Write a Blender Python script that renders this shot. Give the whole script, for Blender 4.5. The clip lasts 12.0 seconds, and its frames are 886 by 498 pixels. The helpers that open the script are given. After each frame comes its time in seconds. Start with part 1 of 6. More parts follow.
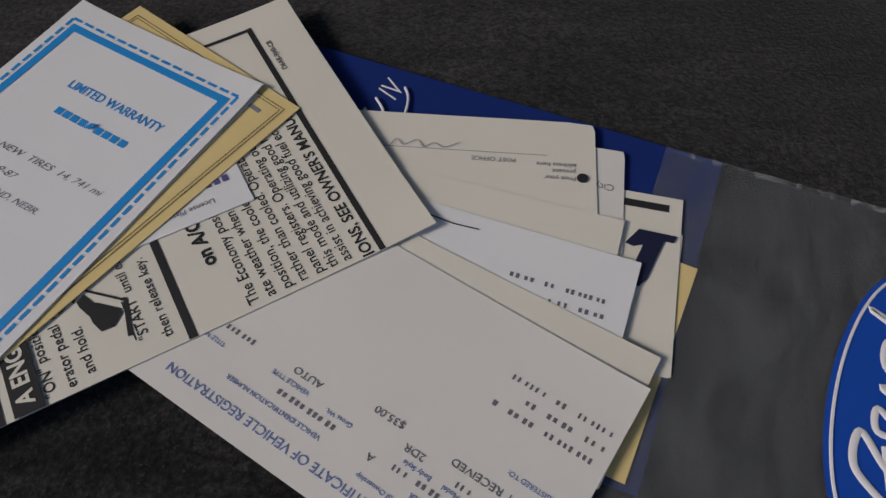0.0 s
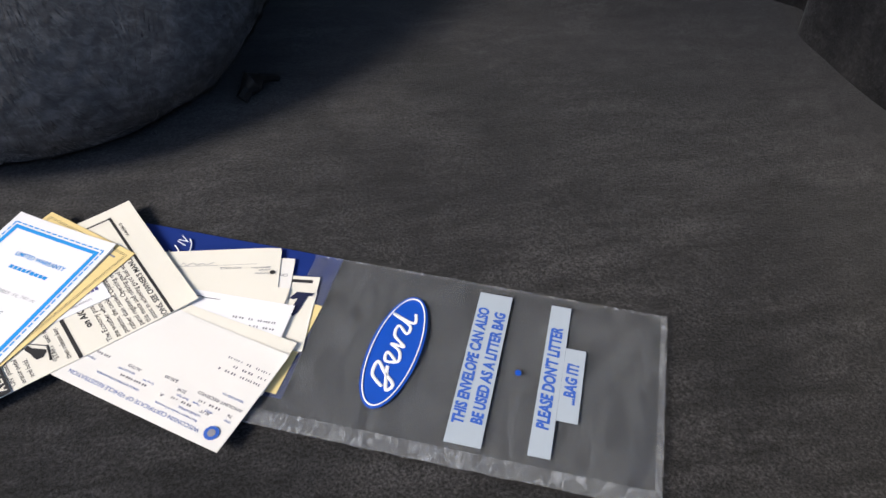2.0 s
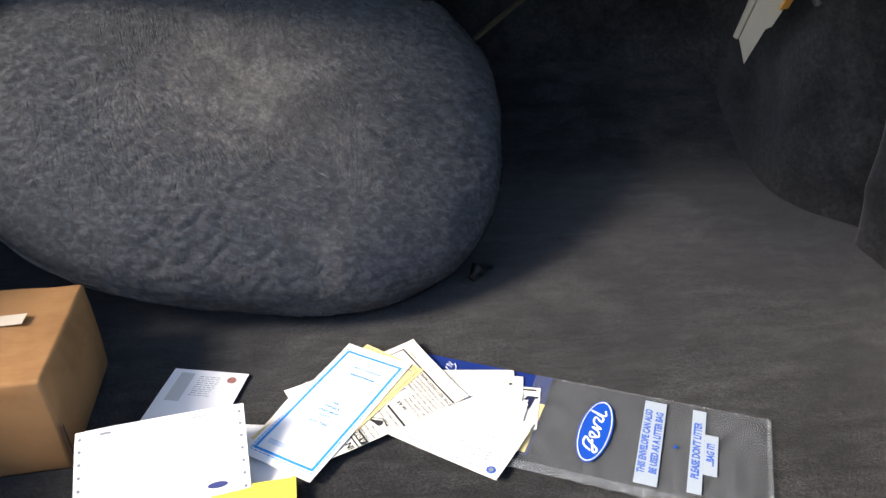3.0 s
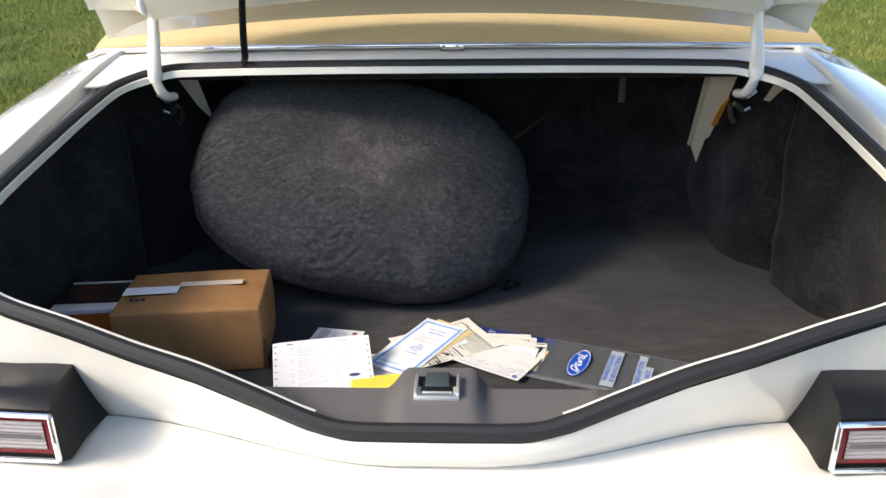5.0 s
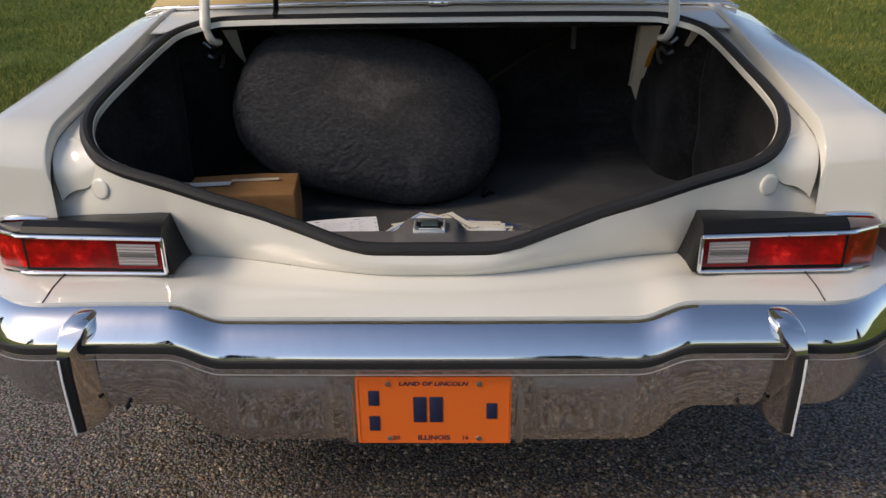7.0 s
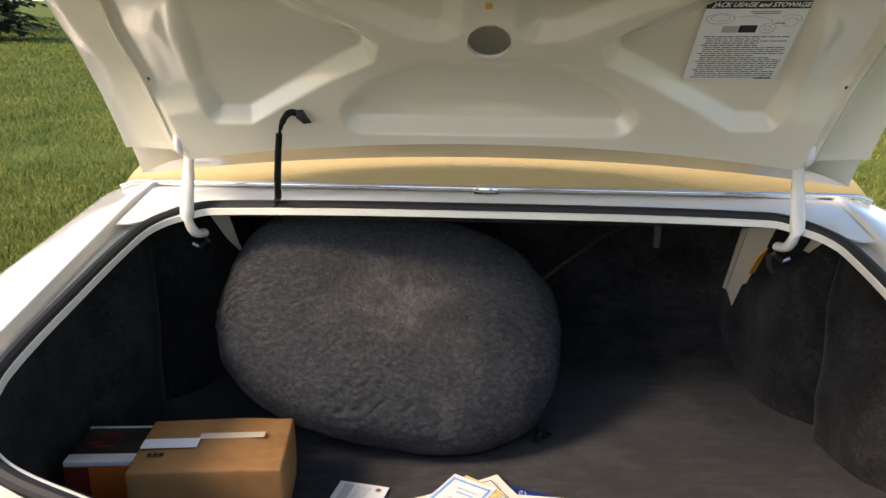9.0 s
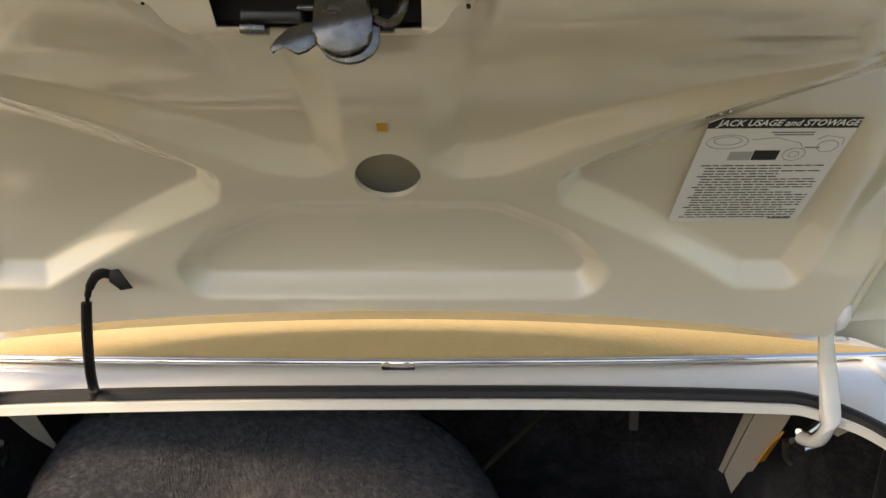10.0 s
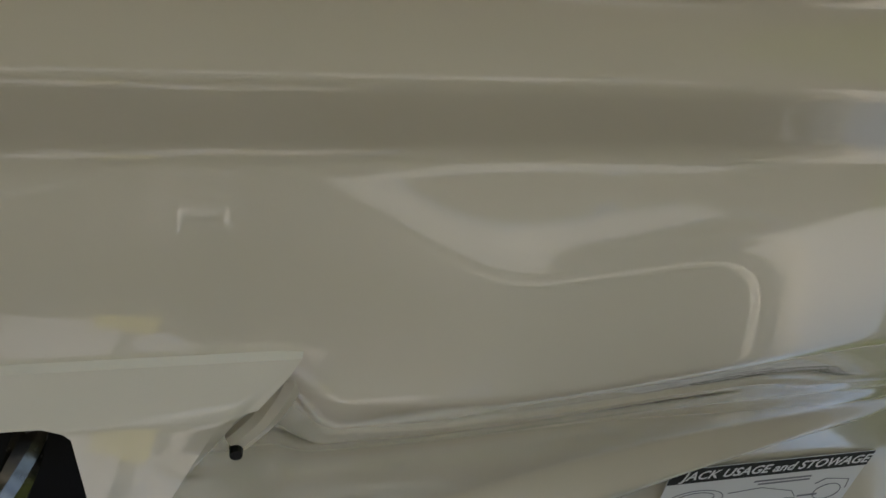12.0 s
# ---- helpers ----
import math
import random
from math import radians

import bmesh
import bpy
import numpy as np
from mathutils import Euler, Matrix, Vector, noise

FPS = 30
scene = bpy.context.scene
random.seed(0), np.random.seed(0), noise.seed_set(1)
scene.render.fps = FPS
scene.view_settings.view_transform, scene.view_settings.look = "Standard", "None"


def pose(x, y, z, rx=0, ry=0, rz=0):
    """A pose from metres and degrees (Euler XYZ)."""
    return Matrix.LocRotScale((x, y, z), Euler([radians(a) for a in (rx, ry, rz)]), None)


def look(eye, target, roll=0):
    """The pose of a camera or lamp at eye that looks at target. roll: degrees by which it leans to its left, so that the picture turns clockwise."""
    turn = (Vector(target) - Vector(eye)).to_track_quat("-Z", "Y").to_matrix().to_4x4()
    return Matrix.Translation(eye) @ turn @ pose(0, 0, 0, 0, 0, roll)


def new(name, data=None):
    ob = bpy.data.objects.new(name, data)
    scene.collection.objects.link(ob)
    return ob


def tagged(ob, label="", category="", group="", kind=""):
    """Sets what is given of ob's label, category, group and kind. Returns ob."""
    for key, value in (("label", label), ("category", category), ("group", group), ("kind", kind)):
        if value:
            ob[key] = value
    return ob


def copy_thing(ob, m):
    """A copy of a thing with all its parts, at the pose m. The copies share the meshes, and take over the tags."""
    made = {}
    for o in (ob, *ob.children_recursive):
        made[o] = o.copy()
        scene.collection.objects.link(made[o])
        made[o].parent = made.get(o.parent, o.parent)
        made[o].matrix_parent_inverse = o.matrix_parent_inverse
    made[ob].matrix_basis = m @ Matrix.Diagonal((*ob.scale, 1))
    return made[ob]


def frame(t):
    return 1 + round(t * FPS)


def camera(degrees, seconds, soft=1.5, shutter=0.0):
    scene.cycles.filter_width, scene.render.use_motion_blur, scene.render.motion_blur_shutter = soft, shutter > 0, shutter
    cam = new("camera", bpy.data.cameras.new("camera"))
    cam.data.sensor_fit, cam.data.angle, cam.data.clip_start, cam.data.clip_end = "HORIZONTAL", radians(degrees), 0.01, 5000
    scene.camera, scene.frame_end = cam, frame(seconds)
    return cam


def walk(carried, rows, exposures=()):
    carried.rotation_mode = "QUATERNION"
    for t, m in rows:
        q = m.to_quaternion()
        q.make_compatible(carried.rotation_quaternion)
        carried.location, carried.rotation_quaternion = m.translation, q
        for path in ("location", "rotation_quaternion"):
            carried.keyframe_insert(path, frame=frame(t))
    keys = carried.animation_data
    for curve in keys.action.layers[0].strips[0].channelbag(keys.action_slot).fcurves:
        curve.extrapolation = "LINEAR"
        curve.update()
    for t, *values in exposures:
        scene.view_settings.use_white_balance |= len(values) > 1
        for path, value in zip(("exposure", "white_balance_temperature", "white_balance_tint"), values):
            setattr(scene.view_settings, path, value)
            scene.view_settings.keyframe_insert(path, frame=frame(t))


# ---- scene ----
cam = camera(60, 12.0)
PATH = [
    (0, (0.114, 0.352, 0.789), (0.098, 1.414, -0.905), 0.3),
    (0.5, (0.11, 0.31, 0.826), (0.055, 1.45, -0.816), -1.1),
    (1, (0.143, 0.24, 0.904), (0.097, 1.447, -0.69), -1.8),
    (1.5, (0.202, 0.182, 0.947), (0.36, 1.464, -0.579), 2.4),
    (2, (0.242, 0.1, 1.018), (0.44, 1.474, -0.421), 1.3),
    (2.5, (0.167, -0.054, 1.145), (0.296, 1.535, -0.063), -0.7),
    (3, (0.078, -0.223, 1.219), (0.09, 1.487, 0.183), -1.9),
    (3.5, (0.071, -0.379, 1.261), (-0.028, 1.378, 0.311), -2.9),
    (3.7, (0.066, -0.457, 1.277), (-0.06, 1.317, 0.363), -2.6),
    (5.5, (0.045, -1.047, 1.324), (-0.019, 0.826, 0.626), -0.3),
    (6, (0.051, -1.235, 1.302), (-0.043, 0.646, 0.63), -0.4),
    (6.5, (0.032, -1.393, 1.284), (0.001, 0.472, 0.562), -0.3),
    (6.7, (0.059, -1.428, 1.264), (0.017, 0.424, 0.51), -0.7),
    (8.5, (0.038, -1.053, 1.369), (-0.013, 0.859, 0.786), -0.6),
    (9, (0.005, -0.792, 1.45), (-0.109, 1.128, 0.903), 0.5),
    (9.5, (-0.024, -0.527, 1.489), (-0.079, 1.427, 1.067), 1.2),
    (10, (0.056, -0.26, 1.519), (0.083, 1.705, 1.148), 0.2),
    (10.5, (0.081, -0.087, 1.566), (0.094, 1.892, 1.277), -0.4),
    (11, (0.081, 0.001, 1.602), (0.16, 1.994, 1.445), -0.8),
    (11.5, (0.087, 0.089, 1.59), (0.375, 2.068, 1.626), -1.0),
    (12, (0.091, 0.087, 1.604), (0.509, 2.024, 1.872), -3.2),
]
walk(cam, [(t, look(eye, target, roll)) for t, eye, target, roll in PATH],
     exposures=[(0, -0.17, 6100, 14), (0.5, -0.14, 6000, 14), (1.5, 0.66, 6000, 14), (2.25, 1.7, 6100, 13), (3.5, 2.08, 6300, 13), (5.5, 1.08, 6500, 13),
                (6.5, 0.45, 6700, 14), (7.5, 0.2, 6700, 15), (8.5, 0.3, 6800, 14), (9.0, 1.4, 7200, 16), (9.5, 1.65, 7600, 17), (10.5, 1.38, 7900, 18), (11.0, 1.42, 7100, 15), (11.5, 1.52, 6600, 13), (12, 1.22, 6300, 16)])

# ---------------------------------------------------------------- world and light
world = bpy.data.worlds.new("world")
scene.world = world
world.use_nodes = True
wn = world.node_tree
sky = wn.nodes.new("ShaderNodeTexSky")
sky.sky_type, sky.sun_disc = "NISHITA", False
SUN_TO = Vector((-0.70, -0.34, 0.60)).normalized()
sky.sun_elevation = math.asin(SUN_TO.z)
sky.sun_rotation = math.atan2(SUN_TO.x, SUN_TO.y)
sky.air_density, sky.dust_density, sky.ozone_density = 1.0, 1.2, 1.0
wn.links.new(sky.outputs[0], wn.nodes["Background"].inputs[0])
wn.nodes["Background"].inputs[1].default_value = 0.122
sun = new("sun", bpy.data.lights.new("sun", "SUN"))
sun.data.energy, sun.data.angle, sun.data.color = 1.9, radians(16), (1.0, 0.88, 0.70)
sun.matrix_basis = look(SUN_TO * 20, (0, 0, 0))


# ---------------------------------------------------------------- node helpers
def make(name, color=(0.8, 0.8, 0.8), rough=0.5, metal=0.0, coat=0.0, spec=0.5, trans=0.0, alpha=1.0, ior=1.45):
    m = bpy.data.materials.new(name)
    m.use_nodes = True
    b = m.node_tree.nodes["Principled BSDF"]
    b.inputs["Base Color"].default_value = (*color, 1)
    b.inputs["Roughness"].default_value = rough
    b.inputs["Metallic"].default_value = metal
    b.inputs["Coat Weight"].default_value = coat
    b.inputs["Coat Roughness"].default_value = 0.025
    b.inputs["Specular IOR Level"].default_value = spec
    b.inputs["Transmission Weight"].default_value = trans
    b.inputs["Alpha"].default_value = alpha
    b.inputs["IOR"].default_value = ior
    return m


def node(m, kind, **values):
    n = m.node_tree.nodes.new(kind)
    for k, v in values.items():
        n.inputs[k].default_value = v
    return n


def link(m, a, b):
    m.node_tree.links.new(a, b)


def coords(m, scale=(1, 1, 1), rot=(0, 0, 0)):
    tc = node(m, "ShaderNodeTexCoord")
    mp = node(m, "ShaderNodeMapping")
    mp.inputs["Scale"].default_value = scale
    mp.inputs["Rotation"].default_value = [radians(a) for a in rot]
    link(m, tc.outputs["Object"], mp.inputs["Vector"])
    return mp.outputs[0]


def noise_of(m, vec, scale, detail=4.0, rough=0.55, distort=0.0):
    n = node(m, "ShaderNodeTexNoise", Scale=scale, Detail=detail, Roughness=rough, Distortion=distort)
    link(m, vec, n.inputs["Vector"])
    return n.outputs["Fac"]


def ramp(m, fac, stops):
    r = node(m, "ShaderNodeValToRGB")
    while len(r.color_ramp.elements) < len(stops):
        r.color_ramp.elements.new(0.5)
    for e, (p, c) in zip(r.color_ramp.elements, stops):
        e.position, e.color = p, (*c, 1)
    link(m, fac, r.inputs["Fac"])
    return r.outputs["Color"]


def mix(m, fac, a, b, blend="MIX"):
    n = node(m, "ShaderNodeMix")
    n.data_type, n.blend_type = "RGBA", blend
    for socket, v in ((n.inputs[0], fac), (n.inputs[6], a), (n.inputs[7], b)):
        if isinstance(v, bpy.types.NodeSocket):
            link(m, v, socket)
        elif isinstance(v, tuple):
            socket.default_value = (*v, 1)
        else:
            socket.default_value = v
    return n.outputs[2]


def to_shader(m, color=None, rough=None, height=None, strength=0.3, distance=0.01):
    b = m.node_tree.nodes["Principled BSDF"]
    if color is not None:
        link(m, color, b.inputs["Base Color"])
    if rough is not None:
        link(m, rough, b.inputs["Roughness"])
    if height is not None:
        bump = node(m, "ShaderNodeBump", Strength=strength, Distance=distance)
        link(m, height, bump.inputs["Height"])
        link(m, bump.outputs[0], b.inputs["Normal"])
    return m


def spread(m, fac, low, high):
    n = node(m, "ShaderNodeMapRange")
    n.inputs["To Min"].default_value, n.inputs["To Max"].default_value = low, high
    link(m, fac, n.inputs["Value"])
    return n.outputs[0]


# ---------------------------------------------------------------- materials
def carpet_material(name, base, streak=(1, 1, 1), rot=(0, 0, 0), depth=0.004, clump=230, sheen=0.3, low=0.4, high=2.0, swirl=0.4, wisps=55, contrast=0.22):
    """Short-pile automotive carpet: clumped fibres, brushed wisps, worn lighter patches and pale specks of lint."""
    m = make(name, base, 0.95, spec=0.12)
    b = m.node_tree.nodes["Principled BSDF"]
    b.inputs["Sheen Weight"].default_value = sheen
    b.inputs["Sheen Roughness"].default_value = 0.5
    v = coords(m)
    fibre = noise_of(m, v, clump, 5, 0.72, swirl)
    wisp = noise_of(m, coords(m, streak, rot), wisps, 6, 0.7, 0.3)
    patch = noise_of(m, v, 7, 5, 0.62, 0.6)
    lint = noise_of(m, v, 620, 3, 0.6)
    c1 = ramp(m, fibre, ((0.38, tuple(c * low for c in base)), (0.5, base), (0.64, tuple(c * high for c in base))))
    c2 = ramp(m, wisp, ((0.38, (1 - contrast,) * 3), (0.62, (1 + contrast,) * 3)))
    c3 = ramp(m, patch, ((0.36, (0.55, 0.55, 0.57)), (0.64, (1.45, 1.42, 1.38))))
    c = mix(m, 1.0, mix(m, 1.0, c1, c2, "MULTIPLY"), c3, "MULTIPLY")
    c = mix(m, ramp(m, lint, ((0.60, (0, 0, 0)), (0.72, (0.55, 0.55, 0.55)))), c, tuple(4.2 * k for k in base))
    add = node(m, "ShaderNodeMath")
    add.operation = "ADD"
    link(m, fibre, add.inputs[0])
    link(m, wisp if swirl > 0.2 else lint, add.inputs[1])
    return to_shader(m, c, None, add.outputs[0], 0.45, depth)


def paint_material(name, base):
    """Old cream enamel under clear gloss, with slight orange peel and dust."""
    m = make(name, base, 0.3, coat=1.0)
    v = coords(m)
    fine, broad = noise_of(m, v, 900, 2), noise_of(m, v, 5, 4)
    c = mix(m, spread(m, broad, 0.0, 0.35), base, tuple(k * 0.9 for k in base))
    return to_shader(m, c, spread(m, broad, 0.18, 0.30), fine, 0.03, 0.0006)


def paper_material(name, base, rough=0.75):
    m = make(name, base, rough, spec=0.3)
    v = coords(m)
    fine, broad = noise_of(m, v, 300, 5, 0.7), noise_of(m, v, 14, 3)
    c = mix(m, spread(m, fine, 0.0, 0.16), base, tuple(k * 0.8 for k in base))
    c = mix(m, spread(m, broad, 0.0, 0.2), c, tuple(k * 0.86 for k in base))
    return to_shader(m, c, None, broad, 0.15, 0.01)


CARPET = carpet_material("charcoal_carpet", (0.0150, 0.0148, 0.0154), (0.6, 2.0, 1), (0, 0, -6), 0.0012, 430, 0.2, 0.3, 2.3, 0.1, 24, 0.42)
WALL_CARPET = carpet_material("charcoal_wall_carpet", (0.0180, 0.0177, 0.0182), (1, 1, 1.4), (0, 0, 0), 0.002, 120, 0.12, 0.72, 1.35)
COVER = carpet_material("charcoal_cover_carpet", (0.0545, 0.0525, 0.0525), (1.6, 1, 0.8), (0, 18, 0), 0.003, 150, 0.15, 0.75, 1.35)
PILE = make("charcoal_pile_fibre", (0.0525, 0.0505, 0.0505), 0.9, spec=0.05)
_tuft = noise_of(PILE, coords(PILE, (0.7, 1, 1.1), (0, -14, 0)), 115, 5, 0.66, 0.6)
to_shader(PILE, ramp(PILE, _tuft, ((0.36, (0.046, 0.046, 0.048)), (0.52, (0.068, 0.068, 0.071)), (0.66, (0.100, 0.100, 0.103)))))
PAINT = paint_material("cream_white_enamel", (0.76, 0.73, 0.65))
LID_PAINT = paint_material("cream_white_lid_enamel", (0.74, 0.69, 0.56))
BLACK = make("black_plastic", (0.009, 0.009, 0.0095), 0.45, spec=0.28)
_v = coords(BLACK)
to_shader(BLACK, None, spread(BLACK, noise_of(BLACK, _v, 30, 4), 0.30, 0.50), noise_of(BLACK, _v, 700, 2), 0.06, 0.0006)
PITCH = make("black_grease", (0.006, 0.006, 0.006), 0.6, spec=0.3)
RUBBER = make("black_rubber", (0.016, 0.016, 0.017), 0.6)
GREY = make("grey_plastic", (0.115, 0.108, 0.105), 0.5)
CHROME = make("chrome", (0.80, 0.80, 0.81), 0.05, 1.0)
_v = coords(CHROME)
to_shader(CHROME, None, spread(CHROME, noise_of(CHROME, _v, 9, 4, 0.6), 0.02, 0.10), noise_of(CHROME, _v, 7, 3, 0.5), 0.10, 0.012)
STEEL = make("zinc_plated_steel", (0.52, 0.52, 0.5), 0.28, 1.0)
GREY_STEEL = make("dull_greasy_steel", (0.13, 0.13, 0.125), 0.25, 1.0)
_v = coords(GREY_STEEL)
to_shader(GREY_STEEL, ramp(GREY_STEEL, noise_of(GREY_STEEL, _v, 160, 5, 0.65), ((0.3, (0.10, 0.10, 0.098)), (0.75, (0.19, 0.188, 0.182)))), spread(GREY_STEEL, noise_of(GREY_STEEL, _v, 300, 3), 0.16, 0.34), noise_of(GREY_STEEL, _v, 70, 3), 0.12, 0.002)
DARK_STEEL = make("dark_oily_steel", (0.06, 0.06, 0.062), 0.4, 0.8)
RED_LENS = make("red_lens", (0.30, 0.002, 0.004), 0.16, coat=0.25)
_v = coords(RED_LENS)
_fac = node(RED_LENS, "ShaderNodeTexVoronoi", Scale=190.0)
link(RED_LENS, _v, _fac.inputs["Vector"])
# Bright red spots in the lens colour are painted sun glints.
_sun_glint = noise_of(RED_LENS, _v, 24, 3, 0.6)
to_shader(RED_LENS, ramp(RED_LENS, _sun_glint, ((0.42, (0.22, 0.002, 0.003)), (0.58, (0.42, 0.003, 0.005)), (0.70, (0.85, 0.03, 0.02)))), None, _fac.outputs["Distance"], 0.12, 0.002)
CLEAR_LENS = make("clear_ribbed_lens", (0.30, 0.27, 0.26), 0.3, coat=0.3)
ORANGE = make("orange_plate_enamel", (0.78, 0.15, 0.02), 0.4)
NAVY = make("navy_ink", (0.012, 0.016, 0.05), 0.6)
WHITE_PAPER = paper_material("white_paper", (0.78, 0.78, 0.79))
CREAM_PAPER = paper_material("cream_paper", (0.74, 0.71, 0.62))
WARM_PAPER = paper_material("aged_white_paper", (0.74, 0.72, 0.68))
YELLOW_PAPER = paper_material("yellow_paper", (0.76, 0.60, 0.27))
BRIGHT_YELLOW = paper_material("bright_yellow_card", (0.85, 0.72, 0.08))
BLUE_CARD = paper_material("royal_blue_card", (0.012, 0.03, 0.17), 0.45)
INK = make("black_ink", (0.02, 0.02, 0.022), 0.7)
GREY_INK = make("grey_ink", (0.22, 0.22, 0.25), 0.7)
BLUE_INK = make("blue_ink", (0.03, 0.1, 0.42), 0.6)
CYAN_INK = make("bright_blue_ink", (0.02, 0.27, 0.68), 0.6)
OVAL_BLUE = make("oval_blue_print", (0.01, 0.07, 0.42), 0.35)
WHITE_INK = make("white_print", (0.8, 0.8, 0.82), 0.5)
VINYL = to_shader(make("tan_vinyl", (0.52, 0.38, 0.17), 0.5), None, None)
_v = coords(VINYL)
to_shader(VINYL, mix(VINYL, spread(VINYL, noise_of(VINYL, _v, 30, 3), 0, 0.4), (0.54, 0.40, 0.18), (0.44, 0.31, 0.13)),
          None, noise_of(VINYL, _v, 130, 3, 0.6, 1.5), 0.5, 0.004)
CARDBOARD = make("brown_cardboard", (0.33, 0.19, 0.09), 0.8, spec=0.25)
_v = coords(CARDBOARD, (1, 1.5, 1.3))
_card = mix(CARDBOARD, noise_of(CARDBOARD, _v, 60, 5, 0.65), (0.31, 0.157, 0.060), (0.35, 0.186, 0.074))
_scuff = noise_of(CARDBOARD, coords(CARDBOARD, (1, 1.3, 1.2)), 11, 6, 0.6, 0.2)
_card = mix(CARDBOARD, 1.0, _card, ramp(CARDBOARD, _scuff, ((0.34, (0.80, 0.77, 0.74)), (0.5, (1, 1, 1)), (0.68, (1.08, 1.07, 1.05)))), "MULTIPLY")
_flute = node(CARDBOARD, "ShaderNodeTexWave", Scale=38.0, Distortion=0.0)
_flute.bands_direction = "Y"
link(CARDBOARD, coords(CARDBOARD), _flute.inputs["Vector"])
to_shader(CARDBOARD, mix(CARDBOARD, 0.03, _card, _flute.outputs["Color"], "MULTIPLY"), None, _flute.outputs["Fac"], 0.12, 0.0006)
# Streaked alpha and grey colour stand in for sky reflections on the film.
FILM = make("clear_polythene", (0.215, 0.23, 0.245), 0.12, spec=0.7, alpha=0.16)
_v = coords(FILM, (1.8, 0.7, 1), (0, 0, 12))
to_shader(FILM, None, None, noise_of(FILM, _v, 26, 4, 0.55, 0.8), 0.5, 0.005)
link(FILM, ramp(FILM, noise_of(FILM, _v, 22, 5, 0.6, 2.0), ((0.38, (0.13, 0.13, 0.13)), (0.74, (0.29, 0.29, 0.29)))), FILM.node_tree.nodes["Principled BSDF"].inputs["Alpha"])
# Pale alpha streaks on the seams stand in for highlights on crinkled film.
FILM_SEAM_GLINT = make("polythene_seam_glints", (0.5, 0.53, 0.56), 0.25, spec=0.6, alpha=0.10)
_v = coords(FILM_SEAM_GLINT, (1.4, 0.7, 1), (0, 0, 35))
link(FILM_SEAM_GLINT, ramp(FILM_SEAM_GLINT, noise_of(FILM_SEAM_GLINT, _v, 75, 4, 0.65, 2.5), ((0.5, (0.05, 0.05, 0.05)), (0.68, (0.36, 0.36, 0.36)))), FILM_SEAM_GLINT.node_tree.nodes["Principled BSDF"].inputs["Alpha"])
RUST = make("rusty_yellow_paint", (0.55, 0.25, 0.03), 0.7)

ASPHALT = make("pebbled_asphalt", (0.1, 0.09, 0.08), 0.9)
_v = coords(ASPHALT)
_vor = node(ASPHALT, "ShaderNodeTexVoronoi", Scale=130.0)
link(ASPHALT, _v, _vor.inputs["Vector"])
_peb = mix(ASPHALT, 0.75, ramp(ASPHALT, noise_of(ASPHALT, _v, 120, 3), ((0.3, (0.085, 0.056, 0.034)), (0.7, (0.36, 0.25, 0.15)))),
           _vor.outputs["Color"], "SOFT_LIGHT")
_hue = node(ASPHALT, "ShaderNodeHueSaturation", Saturation=0.35)
link(ASPHALT, _peb, _hue.inputs["Color"])
_gap = ramp(ASPHALT, _vor.outputs["Distance"], ((0.25, (1, 1, 1)), (0.75, (0.25, 0.22, 0.2))))
to_shader(ASPHALT, mix(ASPHALT, 1.0, _hue.outputs[0], _gap, "MULTIPLY"), None, _gap, 0.8, 0.006)

GRASS = make("mown_grass", (0.06, 0.1, 0.02), 0.9, spec=0.2)
_v = coords(GRASS)
_g = mix(GRASS, 0.5, ramp(GRASS, noise_of(GRASS, _v, 30, 6, 0.75), ((0.3, (0.05, 0.082, 0.014)), (0.7, (0.155, 0.20, 0.037)))),
         ramp(GRASS, noise_of(GRASS, _v, 1.2, 3), ((0.3, (0.055, 0.090, 0.015)), (0.7, (0.165, 0.180, 0.036)))))
to_shader(GRASS, _g, None, noise_of(GRASS, _v, 60, 4), 0.8, 0.03)
PEBBLE = make("asphalt_pebble", (0.2, 0.15, 0.11), 0.8, spec=0.3)
_bi = node(PEBBLE, "ShaderNodeNewGeometry")
to_shader(PEBBLE, ramp(PEBBLE, _bi.outputs["Random Per Island"], ((0.0, (0.05, 0.036, 0.023)), (0.5, (0.17, 0.122, 0.076)), (0.85, (0.30, 0.22, 0.14)), (1.0, (0.5, 0.41, 0.30)))))
BLADE = make("grass_blade", (0.075, 0.11, 0.025), 0.8, spec=0.2)
_bi = node(BLADE, "ShaderNodeNewGeometry")
_bp = ramp(BLADE, noise_of(BLADE, coords(BLADE, (1, 0.6, 1)), 1.1, 4, 0.6), ((0.34, (0.62, 0.72, 0.62)), (0.66, (1.30, 1.14, 1.15))))
to_shader(BLADE, mix(BLADE, 1.0, ramp(BLADE, _bi.outputs["Random Per Island"], ((0.0, (0.068, 0.112, 0.020)), (0.6, (0.165, 0.205, 0.040)), (1.0, (0.33, 0.315, 0.10)))), _bp, "MULTIPLY"))
LEAF = make("dark_conifer_foliage", (0.02, 0.035, 0.016), 0.8)
BARK = make("brown_bark", (0.08, 0.06, 0.045), 0.9)


# ---------------------------------------------------------------- mesh helpers
def smoothstep(a, b, x):
    t = max(0.0, min(1.0, (x - a) / (b - a)))
    return t * t * (3 - 2 * t)


def lerp_table(table, x):
    """Linear reading of a table of rows (x, values...)."""
    if x <= table[0][0]:
        return table[0][1:]
    for r0, r1 in zip(table, table[1:]):
        if x <= r1[0]:
            f = (x - r0[0]) / (r1[0] - r0[0])
            return tuple(a + (b - a) * f for a, b in zip(r0[1:], r1[1:]))
    return table[-1][1:]


